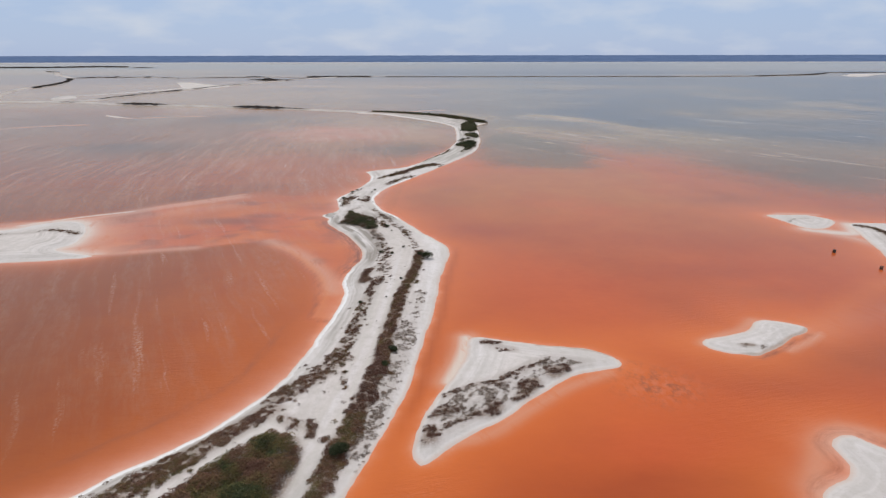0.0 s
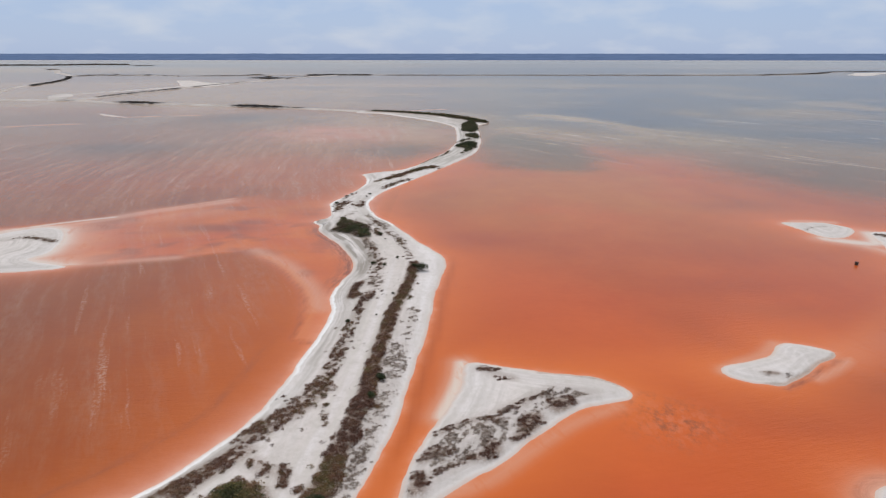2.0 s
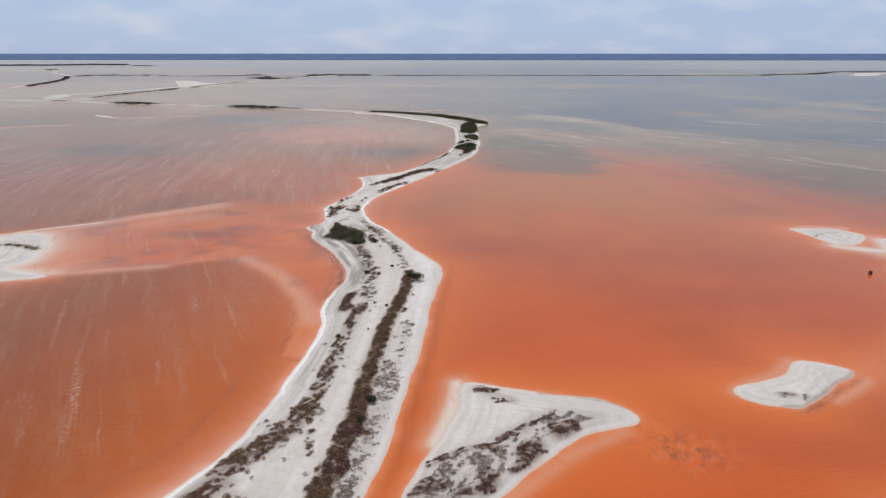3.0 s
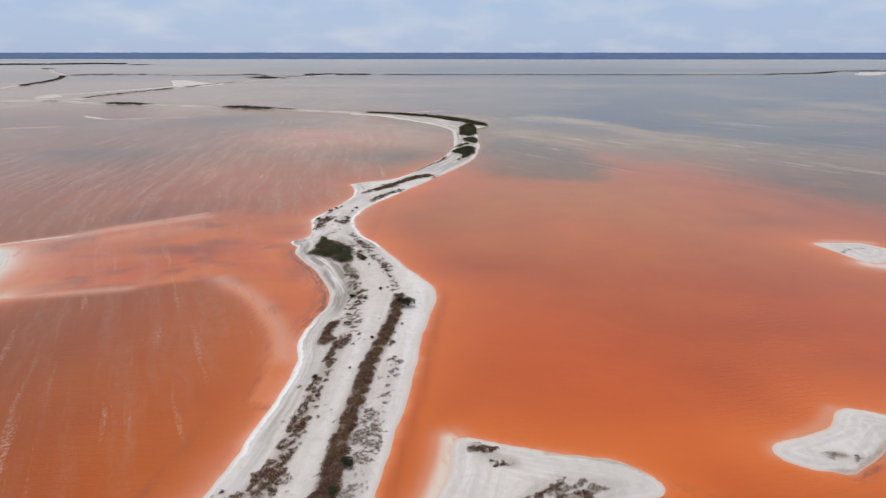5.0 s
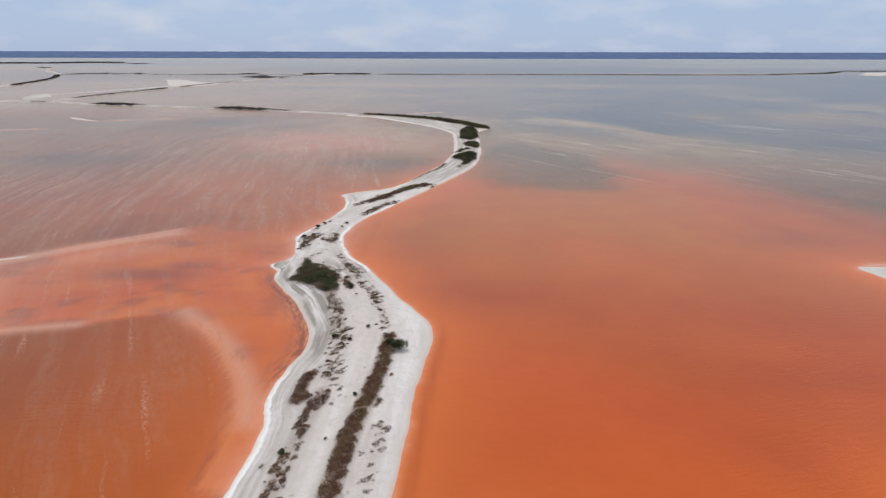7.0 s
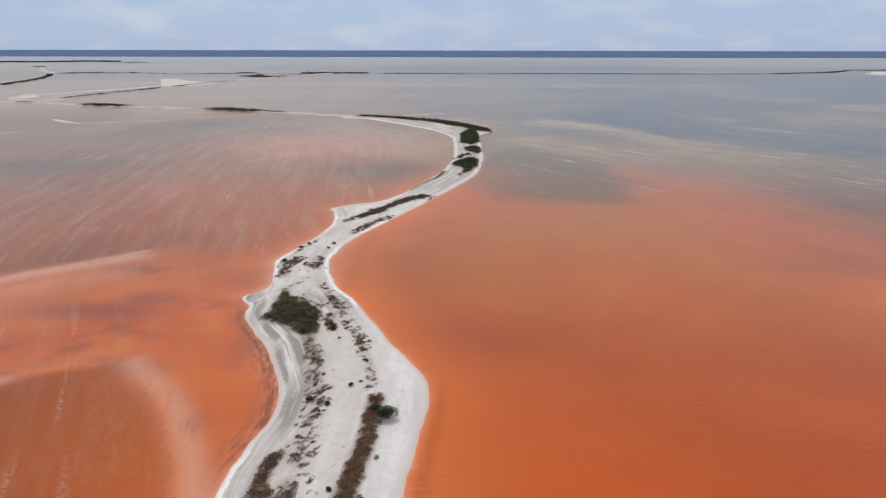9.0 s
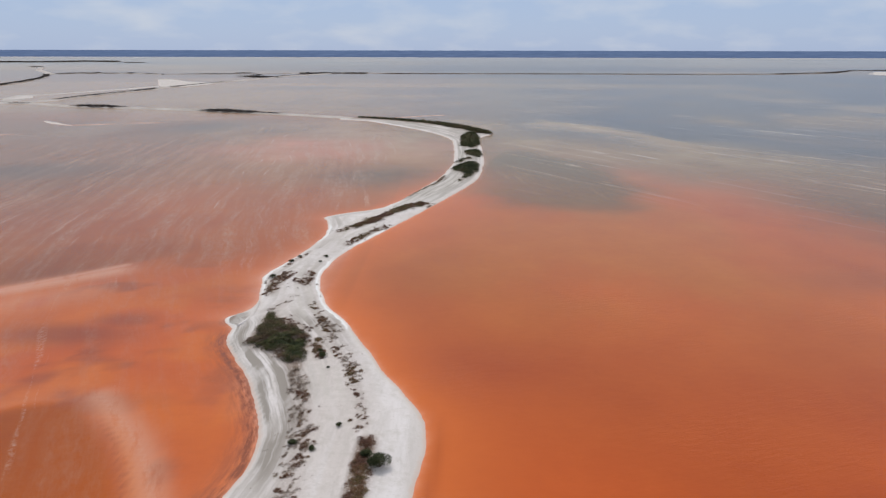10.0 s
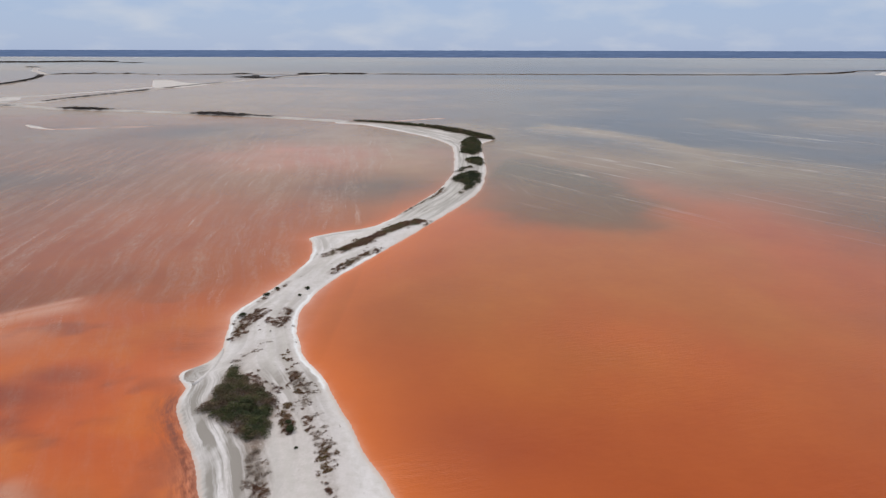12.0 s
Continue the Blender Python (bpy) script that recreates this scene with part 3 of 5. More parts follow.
PATCHES = [
    ("thicket", [(-28.8, 142.7), (-29.0, 144.8), (-28.6, 147.6), (-28.8, 151.0), (-28.3, 152.6), (-26.6, 149.9), (-23.8, 147.4), (-21.4, 144.8),
                 (-20.1, 141.6), (-20.0, 138.8), (-19.6, 135.6), (-19.8, 133.6), (-20.9, 135.0), (-22.6, 137.2), (-25.0, 139.6), (-27.4, 141.0)], 0.92, 0.36, 0.64),
    ("far", [(0.4, 340), (0.6, 352), (4.6, 364), (7.9, 357), (8.4, 334), (5.8, 318.5), (0.5, 322)], 0.82, 0.8, 0.75),
    ("far", [(1.6, 305.5), (5.0, 311), (7.8, 310.6), (7.4, 296), (3.6, 299)], 0.78, 0.7, 0.75),
    ("far", [(-3.2, 272.4), (0, 279.8), (5.7, 284.8), (6.8, 278.2), (5.8, 266.9), (3.4, 258.9), (0.1, 250.6), (-0.3, 252), (1.3, 261.1), (-1.7, 268.6)], 0.70, 0.5, 0.85),
    ("dry", [(-5.2, 58.2), (-4.1, 63.5), (-2.7, 66.6), (-1.1, 69.1), (2.5, 71.3), (6.1, 73.7), (8.7, 76.0), (11.2, 77.6), (16.0, 76.4), (15.4, 74.9), (12.9, 73.9),
             (9.8, 71.5), (5.5, 66.4), (3.6, 64.1), (0.7, 62.3), (-2.5, 59.5)], 0.50, 0.14, 0.45),
    ("island", [(-4.1, 62.4), (-4.1, 63.8), (-2.8, 65.3), (-1.6, 65), (-0.6, 64.4), (-1.8, 63.3)], 0.80, 0.17, 0.08),
    ("island", [(-4.7, 60.9), (-3.6, 61.3), (-3.0, 59.8), (-3.3, 58.3), (-4.3, 57.8), (-4.9, 58.3)], 0.92, 0.17, 0.06),
    ("island", [(0.2, 63.6), (2.0, 64.5), (2.1, 66.2), (3.8, 66.5), (4.1, 65.0), (3.3, 63.6), (1.7, 63.0)], 0.90, 0.17, 0.06),
    ("island", [(5.2, 66.4), (6.2, 68.5), (6.0, 69.8), (7.9, 71.5), (9.0, 71), (8.2, 68.5), (6.4, 66.8)], 0.95, 0.17, 0.05),
    ("island", [(9.9, 72.4), (10.2, 74.0), (12.6, 74.9), (13.3, 74.1), (12.1, 72.6), (10.7, 71.8)], 0.95, 0.17, 0.05),
    ("dense", [(-18.5, 103.5), (-18.6, 106.4), (-18.7, 108.6), (-18.2, 110.2), (-17.0, 110.8), (-16.9, 109.6), (-17.4, 107), (-17.0, 105.4), (-16.2, 104.4), (-17.2, 103.1)], 1.0, 0.30, 0.12),
    ("thicket", [(-30, 43), (-27.2, 49.0), (-26.0, 51.6), (-24.6, 54.4), (-22.8, 57.0), (-20.8, 58.8), (-17.9, 58.4), (-16.8, 56.1), (-16.6, 53.5), (-16.8, 50), (-18.4, 43)], 0.97, 0.36, 0.42),
]

RIMS = [[(37.2, 79.0), (39.3, 78.9), (41.5, 80.5), (43.9, 82.2), (46.2, 84.3), (49.0, 86.0), (50.0, 87.2)], [(9.8, 81.1), (13.6, 80.5), (17.3, 79.5), (19.2, 78.2)], [(2.4, 81.6), (3.6, 80.6)], [(37.9, 81.4), (39.6, 81.2)]]
STRIP_LINES = [spline(s[1], 1.0) for s in STRIPS]
PATCH_LINES = [spline(p[1], 0.8, True) for p in PATCHES]


def litter_at(P):
    v = np.zeros(len(P))
    for (kind, _, half, cover, _, _), line in zip(STRIPS, STRIP_LINES):
        half = max(half) if isinstance(half, tuple) else half
        near = (P[:, 0] > line[:, 0].min() - half - 3) & (P[:, 0] < line[:, 0].max() + half + 3) & (P[:, 1] > line[:, 1].min() - half - 3) & (P[:, 1] < line[:, 1].max() + half + 3)
        if near.any():
            d = line_dist(P[near], line)
            k = {"dry": 0.45, "row": 0.75, "island": 0.8}.get(kind, 1.0)
            v[near] = np.maximum(v[near], k * (0.25 + 0.75 * cover) * smooth(half * 1.7, half * 0.5, d))
    for (kind, _, cover, _, _), line in zip(PATCHES, PATCH_LINES):
        near = (P[:, 0] > line[:, 0].min() - 3) & (P[:, 0] < line[:, 0].max() + 3) & (P[:, 1] > line[:, 1].min() - 3) & (P[:, 1] < line[:, 1].max() + 3)
        if near.any():
            v[near] = np.maximum(v[near], cover * (0.5 if kind == "dry" else 1.0) * smooth(-0.8, 0.6, line_dist(P[near], line, True)))
    for rim in RIMS:
        near = (np.abs(P - np.mean(rim, 0)) < 12).all(1)
        if near.any():
            v[near] = np.maximum(v[near], 0.95 * smooth(0.55, 0.15, line_dist(P[near], spline(rim, 0.8))))
    return v


def land_height(P, s, litter):
    x, y = P[:, 0], P[:, 1]
    rise = np.where(s < 0, 0.10 * s, 0.26 * smooth(0, 1.6, s) + 0.30 * smooth(1.2, 5.5, s))
    rough = (fbm(x, y, 3.0, 4, 5) - 0.5) * 0.22 * smooth(0.2, 2.0, s)
    rim = 0.06 * np.exp(-((s - 0.55) / 0.3) ** 2) * vnoise(x * 0.5, y * 0.5, 9)
    return rise + rough + rim + 0.14 * litter * smooth(0.3, 1.5, s)


def ragged(P, s):
    """The waterline wanders a little about its plan line."""
    return s + (fbm(P[:, 0], P[:, 1], 5.0, 4, 21) - 0.5) * 0.9


def axis(*spans):
    """Grid coordinates: spans of (end, step), from the first end on."""
    out = [spans[0][0]]
    for end, step in spans[1:]:
        n = max(1, int(round((end - out[-1]) / step)))
        out += list(np.linspace(out[-1], end, n + 1)[1:])
    return np.array(out)


def land(name, outline, xs, ys, label, murk=0.35):
    gx, gy = np.meshgrid(xs, ys)
    P = np.stack([gx.ravel(), gy.ravel()], 1)
    s = ragged(P, line_dist(P, outline, True))
    faces = grid_faces(len(xs), len(ys), s > -1.5)
    V, faces, at = compact(P, faces, {"shore": s})
    s = at["shore"]
    litter = litter_at(V)
    x, y = V[:, 0], V[:, 1]
    rut = np.zeros(len(V))
    lane = 0.35 + 0.3 * fbm(x, y, 6, 3, 45)
    wet = 0.5 * smooth(0.45, 0.62, fbm(x, y, 9.0, 4, 33)) * smooth(0.8, 1.6, s) * smooth(5, 2.5, s)
    if name == "causeway":
        wet = wet * smooth(-12, -17, x)
    if name != "causeway":
        wet = 0.6 * smooth(0.47, 0.60, fbm(x, y, 6.0, 4, 34)) * smooth(1.0, 2.0, s) * murk
        wet = np.maximum(wet, (0.22 + 0.16 * fbm(x, y, 5, 3, 35)) * smooth(0.3, 1.0, s)) * 0.7
    else:
        d = line_dist(V, TRACK)
        rut = smooth(0.5, 0.15, np.abs(d - 0.95)) * 0.75 + 0.35 * smooth(0.4, 0.1, np.abs(d - 2.2))
        rut *= smooth(0.25, 0.6, fbm(x, y, 12, 3, 41)) * (1 - litter)
        west = smooth(-15, -19, x - (y < 90) * 6)
        flank = smooth(100, 118, y) * smooth(156, 147, y) * smooth(0.3, 0.7, s) * smooth(7.6, 5.8, s) * west
        side_of = np.where(x > np.interp(y, TRACK[:, 1], TRACK[:, 0]), 1.0, -1.0)
        lane = 0.6 * vnoise(side_of * d * 0.9 + 20, y * 0.03, 48) + 0.4 * vnoise(side_of * d * 2.1 + 50, y * 0.06, 49)
        lane = lane + 0.16 * smooth(80, 110, y)
        lane = lane + (0.06 + 0.16 * fbm(x, y, 5, 3, 46) - lane) * 0.9 * smooth(212, 228, y) * smooth(0.9, 2.0, s) * smooth(345, 310, y)
        lane = lane + (0.20 - lane) * 0.9 * smooth(86, 72, y) * smooth(0.8, 1.2, s) * smooth(3.6, 2.6, s) * smooth(-17, -20, x)
        wet = np.maximum(wet, 1.1 * smooth(215, 235, y) * smooth(1.0, 2.2, s) * smooth(428, 400, y))
        wet = np.maximum(wet, 0.95 * smooth(78, 66, y) * smooth(0.8, 1.2, s) * smooth(3.2, 2.2, s) * smooth(-17, -20, x))
        wet = np.maximum(wet, 0.8 * smooth(70, 84, y) * smooth(116, 108, y) * smooth(0.8, 1.3, s) * smooth(3.4, 2.0, s) * smooth(-16.5, -18, x))
        wet = np.maximum(wet, 0.8 * smooth(198, 203, y) * smooth(222, 212, y) * smooth(0.8, 1.4, s) * smooth(3.6, 2.6, s) * smooth(-19, -24, x))
        pool = smooth(1.5, 0.7, np.hypot((x + 33.1) / 1.15, (y - 150.9) / 2.0)) * smooth(0.25, 0.6, s)
        wet = np.maximum(0.7 * wet, np.maximum(flank * (0.55 + 0.6 * smooth(0.35, 0.6, fbm(x, y * 0.3, 1.6, 3, 36))), 1.2 * pool))
        litter = np.maximum(litter, 0.8 * smooth(1.2, 0.5, np.hypot((x + 34.2) / 0.7, (y - 150.4) / 1.2)) * smooth(0.2, 0.5, s))
        s = np.where(pool > 0, np.maximum(s, 1.7 * pool), s)
    z = land_height(V, s, litter) - 0.05 * rut
    crust = smooth(0.25, 0.6, fbm(x, y, 14, 3, 51)) * np.where(x < -60, 0.3, np.where(x < -16, 0.95, 0.15))
    if name == "causeway":
        crust = crust * (1 - 0.9 * smooth(113, 118, y) * smooth(147, 143, y)) + 0.4 * smooth(84, 90, y) * smooth(114, 110, y) * (x < -14)
    me = mesh_of(name, np.column_stack([V, z]), faces, SALT, {"shore": s, "litter": litter * (1 - 0.7 * smooth(1.2, 0.2, s) * (name == "causeway")), "wet": wet, "rut": rut, "crust": crust, "lane": lane})
    return tagged(new(name, me), label, name.split("_")[-1], kind="structure")


land("causeway", CAUSEWAY, axis((-75, 0), (-50, 1.0), (22, 0.45)), axis((-225, 0), (38, 6), (185, 0.45), (270, 0.75), (440, 1.6)),
     "white salt and sand causeway with a two-wheel track through orange brine")
for key, line in ISLES.items():
    step = 0.4 if key in ("scrub", "bare", "near") else 0.8
    lo, hi = line.min(0) - 3, line.max(0) + 3
    murk = 1.0 if key in ("west", "east", "east_far") else 0.35
    label = {"scrub": "low white salt island with brown scrub", "west": "bare white salt bar with shallow spits"}.get(key, "bare white salt islet in orange brine")
    land(("scrub" if key == "scrub" else "salt") + "_island", line, axis((lo[0], 0), (hi[0], step)), axis((lo[1], 0), (hi[1], step)), label, murk)
FLATS = [([(-399, 882), (-392, 885), (-376, 882), (-354, 853), (-333, 829), (-296, 800), (-291, 780), (-299, 733), (-312, 730), (-328, 738), (-362, 806), (-390, 863)], 3.0, "dry white salt flat beside a scrubby dike"),
         ([(-235, 408), (-229, 400.5), (-220, 393.5), (-206, 388), (-215, 394), (-224, 401.5)], 0.8, "small white salt shoal awash in brine")]
for pts, step, label in FLATS:
    line = spline(pts, step, True)
    lo, hi = line.min(0) - 3, line.max(0) + 3
    land("salt_flat", line, axis((lo[0], 0), (hi[0], step)), axis((lo[1], 0), (hi[1], step)), label, 0.8)


# ---------------------------------------------------------------- far dikes and flats
def dike(name, pts, half, high, label, litter=0.35, wet=0.2):
    c = spline(pts, 1.0 if name.startswith("salt_s") else 3.0 if name.startswith("salt") else 6.0)
    t = np.gradient(c, axis=0)
    t /= np.linalg.norm(t, axis=1)[:, None]
    nrm = np.stack([-t[:, 1], t[:, 0]], 1)
    us = np.array([-1.25, -1.0, -0.7, -0.3, 0.3, 0.7, 1.0, 1.25])
    prof = np.array([-0.12, 0.02, 0.6, 1.0, 1.0, 0.6, 0.02, -0.12])
    wide = half * (0.75 + 0.5 * fbm(c[:, 0], c[:, 1], 40, 3, 61))
    if name.startswith("salt"):
        k = np.linspace(0, 1, len(c))
        wide = wide * np.sqrt(np.clip(np.sin(math.pi * k), 0.004, 1)) * (0.6 + 0.8 * fbm(c[:, 0], c[:, 1], 14, 3, 69))
    V = c[:, None, :] + nrm[:, None, :] * us[None, :, None] * wide[:, None, None]
    z = prof[None, :] * high * (0.8 + 0.4 * fbm(V[..., 0], V[..., 1], 12, 3, 62))
    V = np.concatenate([V, z[..., None]], 2).reshape(-1, 3)
    n = len(V)
    me = mesh_of(name, V, grid_faces(len(us), len(c)), SALT, {"shore": np.full(n, 3.0), "litter": np.clip(litter * 2 * fbm(V[:, 0], V[:, 1], 15, 3, 63), 0, 1), "wet": np.clip(wet * 2 * fbm(V[:, 0], V[:, 1], 9, 3, 68), 0, 1), "rut": np.zeros(n), "crust": np.zeros(n), "lane": np.full(n, 0.5)})
    return tagged(new(name, me), label, "dike", kind="structure")


dike("dike_west", [(-60, 427), (-80, 436), (-109, 449), (-170, 470), (-236, 488), (-275, 496), (-320, 517), (-390, 522), (-520, 524), (-800, 530)], 3.4, 0.7, "thin pale salt dike across the lagoon")
dike("dike_branch", [(-335, 518), (-321, 540), (-321, 590), (-312, 660), (-309, 705), (-299, 780), (-285, 845), (-268, 940), (-262, 985), (-216, 1096)], 3.6, 0.9, "low salt dike with dark scrub on its bank")
dike("dike_corner", [(-380, 480), (-498, 690), (-520, 770), (-545, 840), (-592, 940), (-645, 1030), (-630, 1075), (-529, 1075), (-471, 1045)], 3.0, 0.8, "bent pale dike with a dark scrub edge")
dike("dike_spur", [(-645, 1035), (-700, 1110), (-788, 1220), (-905, 1396), (-960, 1440)], 5.0, 0.5, "pale salt bank running out from a dike corner")
dike("dike_far", [(-470, 1050), (-380, 1072), (-290, 1085), (-214, 1105), (-14, 1100), (183, 1104), (377, 1103), (533, 1122), (632, 1180), (772, 1310), (980, 1340), (1500, 1400)], 1.2, 0.5, "long straight dark dike far across the lagoon", 0.8)
dike("salt_flat_corner", [(-384, 606), (-368, 575), (-345, 530)], 8.0, 0.15, "dry white salt flat at a dike corner", 0.1, 0.6)
dike("salt_flat_east", [(668, 1090), (730, 1175), (800, 1240), (1000, 1290)], 22.0, 0.5, "white salt flat at the far lagoon edge", 0.0, 0.3)
dike("salt_bank", [(-378, 590), (-363, 616), (-350, 657), (-334, 703), (-327, 760)], 3.0, 0.25, "pale salt bank beside a scrubby dike", 0.0, 0.2)
dike("far_shore_flat", [(-2900, 3000), (-1500, 3005), (0, 3000), (1500, 3005), (2900, 3000)], 30.0, 0.6, "pale salt shore under the far woods", 0.0, 0.2)
dike("salt_ridge", [(-32.3, 148.0), (-31.9, 148.8), (-31.4, 151.4), (-31.6, 155.0), (-32.0, 157.4)], 0.42, 0.5, "low white salt ridge beside a muddy pool", 0.0, 0.0)


def hazed_far_woodland():
    xs = axis((-4950, 0), (-2600, 90), (2600, 18), (4950, 90))
    ys = axis((-4950, 0), (-3000, 120), (2950, 200), (3250, 18), (4950, 55))
    gx, gy = np.meshgrid(xs, ys)
    x, y = gx.ravel(), gy.ravel()
    bay = 60 * (fbm(x, y * 0, 600, 3, 71) - 0.5)
    r = np.maximum(np.maximum(np.abs(x) - 1500 * (y > 2900), -y), y + bay) - 3040
    z = np.where(r > 0, 4.0 * smooth(0, 20, r) + 22.0 * np.clip(r / 1900, 0, 1) + 4.0 * (fbm(x, y, 60, 3, 72) - 0.4) * smooth(0, 30, r), -1.0)
    faces = grid_faces(len(xs), len(ys), r > -20)
    V, faces, _ = compact(np.column_stack([x, y, z]), faces, {})
    tagged(new("backdrop_woodland", mesh_of("backdrop_woodland", V, faces, HAZED_WOODS)), "flat wooded shore on the horizon, blue haze in its colour", "far shore", kind="structure")


hazed_far_woodland()

# ---------------------------------------------------------------- water
SHELF = spline([(-140, 112), (-100, 112.5), (-76, 117.6), (-66.4, 120.4), (-54.9, 124.5), (-47.2, 127.6), (-41.4, 126.6), (-36.2, 121), (-30.6, 113),
                (-26.9, 107), (-25.3, 103), (-24.5, 99), (-23.8, 94), (-22.6, 89), (-10, 95), (-12, 150), (-25, 185), (-50, 182), (-63, 174), (-79, 161),
                (-88, 152), (-100, 145), (-140, 135)], 1.2, True)
SHOALS = [  # pale ribbons under the surface: line, half width, strength
    ([(-105, 139.6), (-98.8, 145), (-93, 149.2), (-85, 154)], 1.0, 1.0),
    ([(-87, 152.2), (-78.7, 160.4), (-62.9, 174)], 1.1, 0.62),
    ([(-96, 143), (-87, 150.6), (-78.7, 159), (-62.9, 171)], 2.8, 0.6),
    ([(-92, 140), (-84, 146), (-74, 154), (-64, 160)], 5.0, 0.25),
    ([(-76, 118.6), (-66, 121.4), (-56, 124)], 1.6, 0.6),
    ([(-42.0, 129.2), (-37.6, 125.0), (-32.8, 120.2), (-27.9, 113.0), (-24.5, 106.6), (-22.5, 100)], 1.9, 0.60),
    ([(79, 140.6), (84, 138), (88, 138), (91, 145)], 3.2, 1.0),
    ([(81, 139), (85, 134), (88.4, 128)], 2.6, 0.7),
    ([(76, 152), (80, 155), (88, 154)], 1.2, 0.7),
    ([(30.5, 46), (33, 54), (38.5, 61), (42.5, 61.5), (48, 57)], 1.4, 0.5),
    ([(33, 82), (36, 84.4), (40, 86.6), (43.4, 90.2)], 0.9, 0.5),
    ([(44, 80.4), (48, 83), (51, 85.6)], 0.8, 0.6),
    ([(-4, 58), (2, 60), (7, 65), (12, 69.8), (18, 73.6)], 1.0, 0.5),
    ([(-250, 328), (-238, 343), (-215, 352)], 3.0, 0.5),
    ([(50, 86), (58, 90), (70, 96), (84, 102)], 3.5, 0.16),
    ([(-2.2, 71), (-0.9, 76), (-0.2, 80), (0.0, 83.2)], 1.7, 1.0),
    ([(-38, 434), (-25, 443.5), (-12, 450)], 1.8, 0.95),
    ([(-214, 391), (-204, 391), (-192, 394)], 1.8, 0.8),
    ([(-184, 398), (-176, 401.5), (-168, 402)], 1.6, 0.7),
]


def water():
    xs = axis((-5000, 0), (-1200, 260), (-500, 50), (-130, 8), (-100, 1.5), (60, 0.8), (120, 1.5), (500, 8), (1200, 50), (5000, 260))
    ys = axis((-5000, 0), (-200, 400), (30, 12), (180, 0.8), (280, 1.4), (370, 2), (520, 4), (1400, 22), (5000, 180))
    gx, gy = np.meshgrid(xs, ys)
    P = np.stack([gx.ravel(), gy.ravel()], 1)
    x, y = P[:, 0], P[:, 1]
    shore = np.full(len(P), 60.0)
    off_causeway, off_bar = np.full(len(P), 60.0), np.full(len(P), 60.0)
    for key, line in [("causeway", CAUSEWAY)] + list(ISLES.items()):
        lo, hi = line.min(0) - 40, line.max(0) + 40
        near = (P > lo).all(1) & (P < hi).all(1)
        off = -ragged(P[near], line_dist(P[near], line, True))
        shore[near] = np.minimum(shore[near], off)
        if key == "causeway":
            off_causeway[near] = off
        if key == "west":
            off_bar[near] = off
    # zones of the brine: orange by the causeway, then rose, silt grey and slate blue further out
    wide = 0.9 * np.clip(y - 320, 0, 2000)
    side = smooth(-16 - wide, 6 + wide, x + 11 * smooth(120, 134, y) * smooth(225, 195, y) - 0.02 * (y - 150) + 0.8 * wide * (fbm(x, y, 60, 3, 99) - 0.5))
    warp = 60 * (fbm(x, y, 90, 4, 81) - 0.5) + 16 * (fbm(x, y, 18, 3, 82) - 0.5)
    u = y + 0.35 * np.clip(x, 0, 60) + 0.7 * np.clip(x - 60, 0, 150) + warp
    uw = y + 90 * (fbm(x, y, 90, 4, 83) - 0.5) + 16 * (fbm(x, y, 18, 3, 84) - 0.5)
    downwind, across = x * WIND[0] + y * WIND[1], -x * WIND[1] + y * WIND[0]
    drawn = fbm(downwind * 0.3, across, 22, 5, 90)
    C = lambda *c: np.array(c)[None, :]
    blend = lambda a, b, k: a + (b - a) * np.asarray(k)[:, None]
    spot = lambda cx, cy, rx, ry: np.exp(-np.clip(((x - cx) / rx) ** 2 + ((y - cy) / ry) ** 2 + 1.3 * (fbm(x, y, 24, 4, 91) - 0.5), 0, 30) ** 1.2)
    # greys farther out are part silt, part grazing sky reflection put into colour
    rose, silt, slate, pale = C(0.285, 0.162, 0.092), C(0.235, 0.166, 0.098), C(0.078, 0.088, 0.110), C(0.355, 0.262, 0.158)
    east = np.repeat(C(0.51, 0.110, 0.021), len(P), 0)
    east = blend(east, C(0.44, 0.097, 0.018), smooth(0.40, 0.64, fbm(x, y, 38, 3, 92)))
    east = blend(east, C(0.43, 0.103, 0.020), 0.85 * smooth(165, 140, y) * smooth(105, 132, y + 16 * (fbm(x, y, 30, 3, 67) - 0.5)) )
    east = blend(east, C(0.44, 0.166, 0.032), 0.95 * spot(22, 190, 74, 52))
    east = blend(east, rose, smooth(225, 305, u))
    east = blend(east, silt, smooth(275, 350, u))
    band = 0.6 * fbm(downwind * 0.55, across, 110, 4, 85) + 0.4 * fbm(x, y, 60, 4, 65)
    east = blend(east, slate, smooth(325, 430, u) * smooth(0.40, 0.56, band + 0.10 * smooth(350, 700, y)))
    east = blend(east, C(0.125, 0.104, 0.072), 0.88 * spot(124, 212, 34, 36))
    east = blend(east, C(0.30, 0.100, 0.045), 0.6 * np.maximum(spot(72, 170, 13, 9), spot(80, 157, 10, 4)))
    east = blend(east, C(0.34, 0.062, 0.018), 0.25 * spot(18, 135, 34, 11))
    # dark wine patch: cloud reflection put into the brine colour
    east = blend(east, C(0.25, 0.048, 0.028), 0.6 * spot(-2, 136.5, 12, 8))
    east = blend(east, C(0.38, 0.086, 0.026), 0.65 * spot(46, 112, 11, 5))
    east = blend(east, C(0.25, 0.058, 0.024), 0.95 * spot(52, 78, 19, 7))
    east = blend(east, C(0.33, 0.068, 0.024), 0.8 * spot(38, 71, 9, 4))
    east = blend(east, C(0.60, 0.140, 0.040), 0.8 * spot(15, 66, 15, 9))
    east = blend(east, C(0.62, 0.165, 0.035), 0.6 * spot(27, 83, 13, 4))
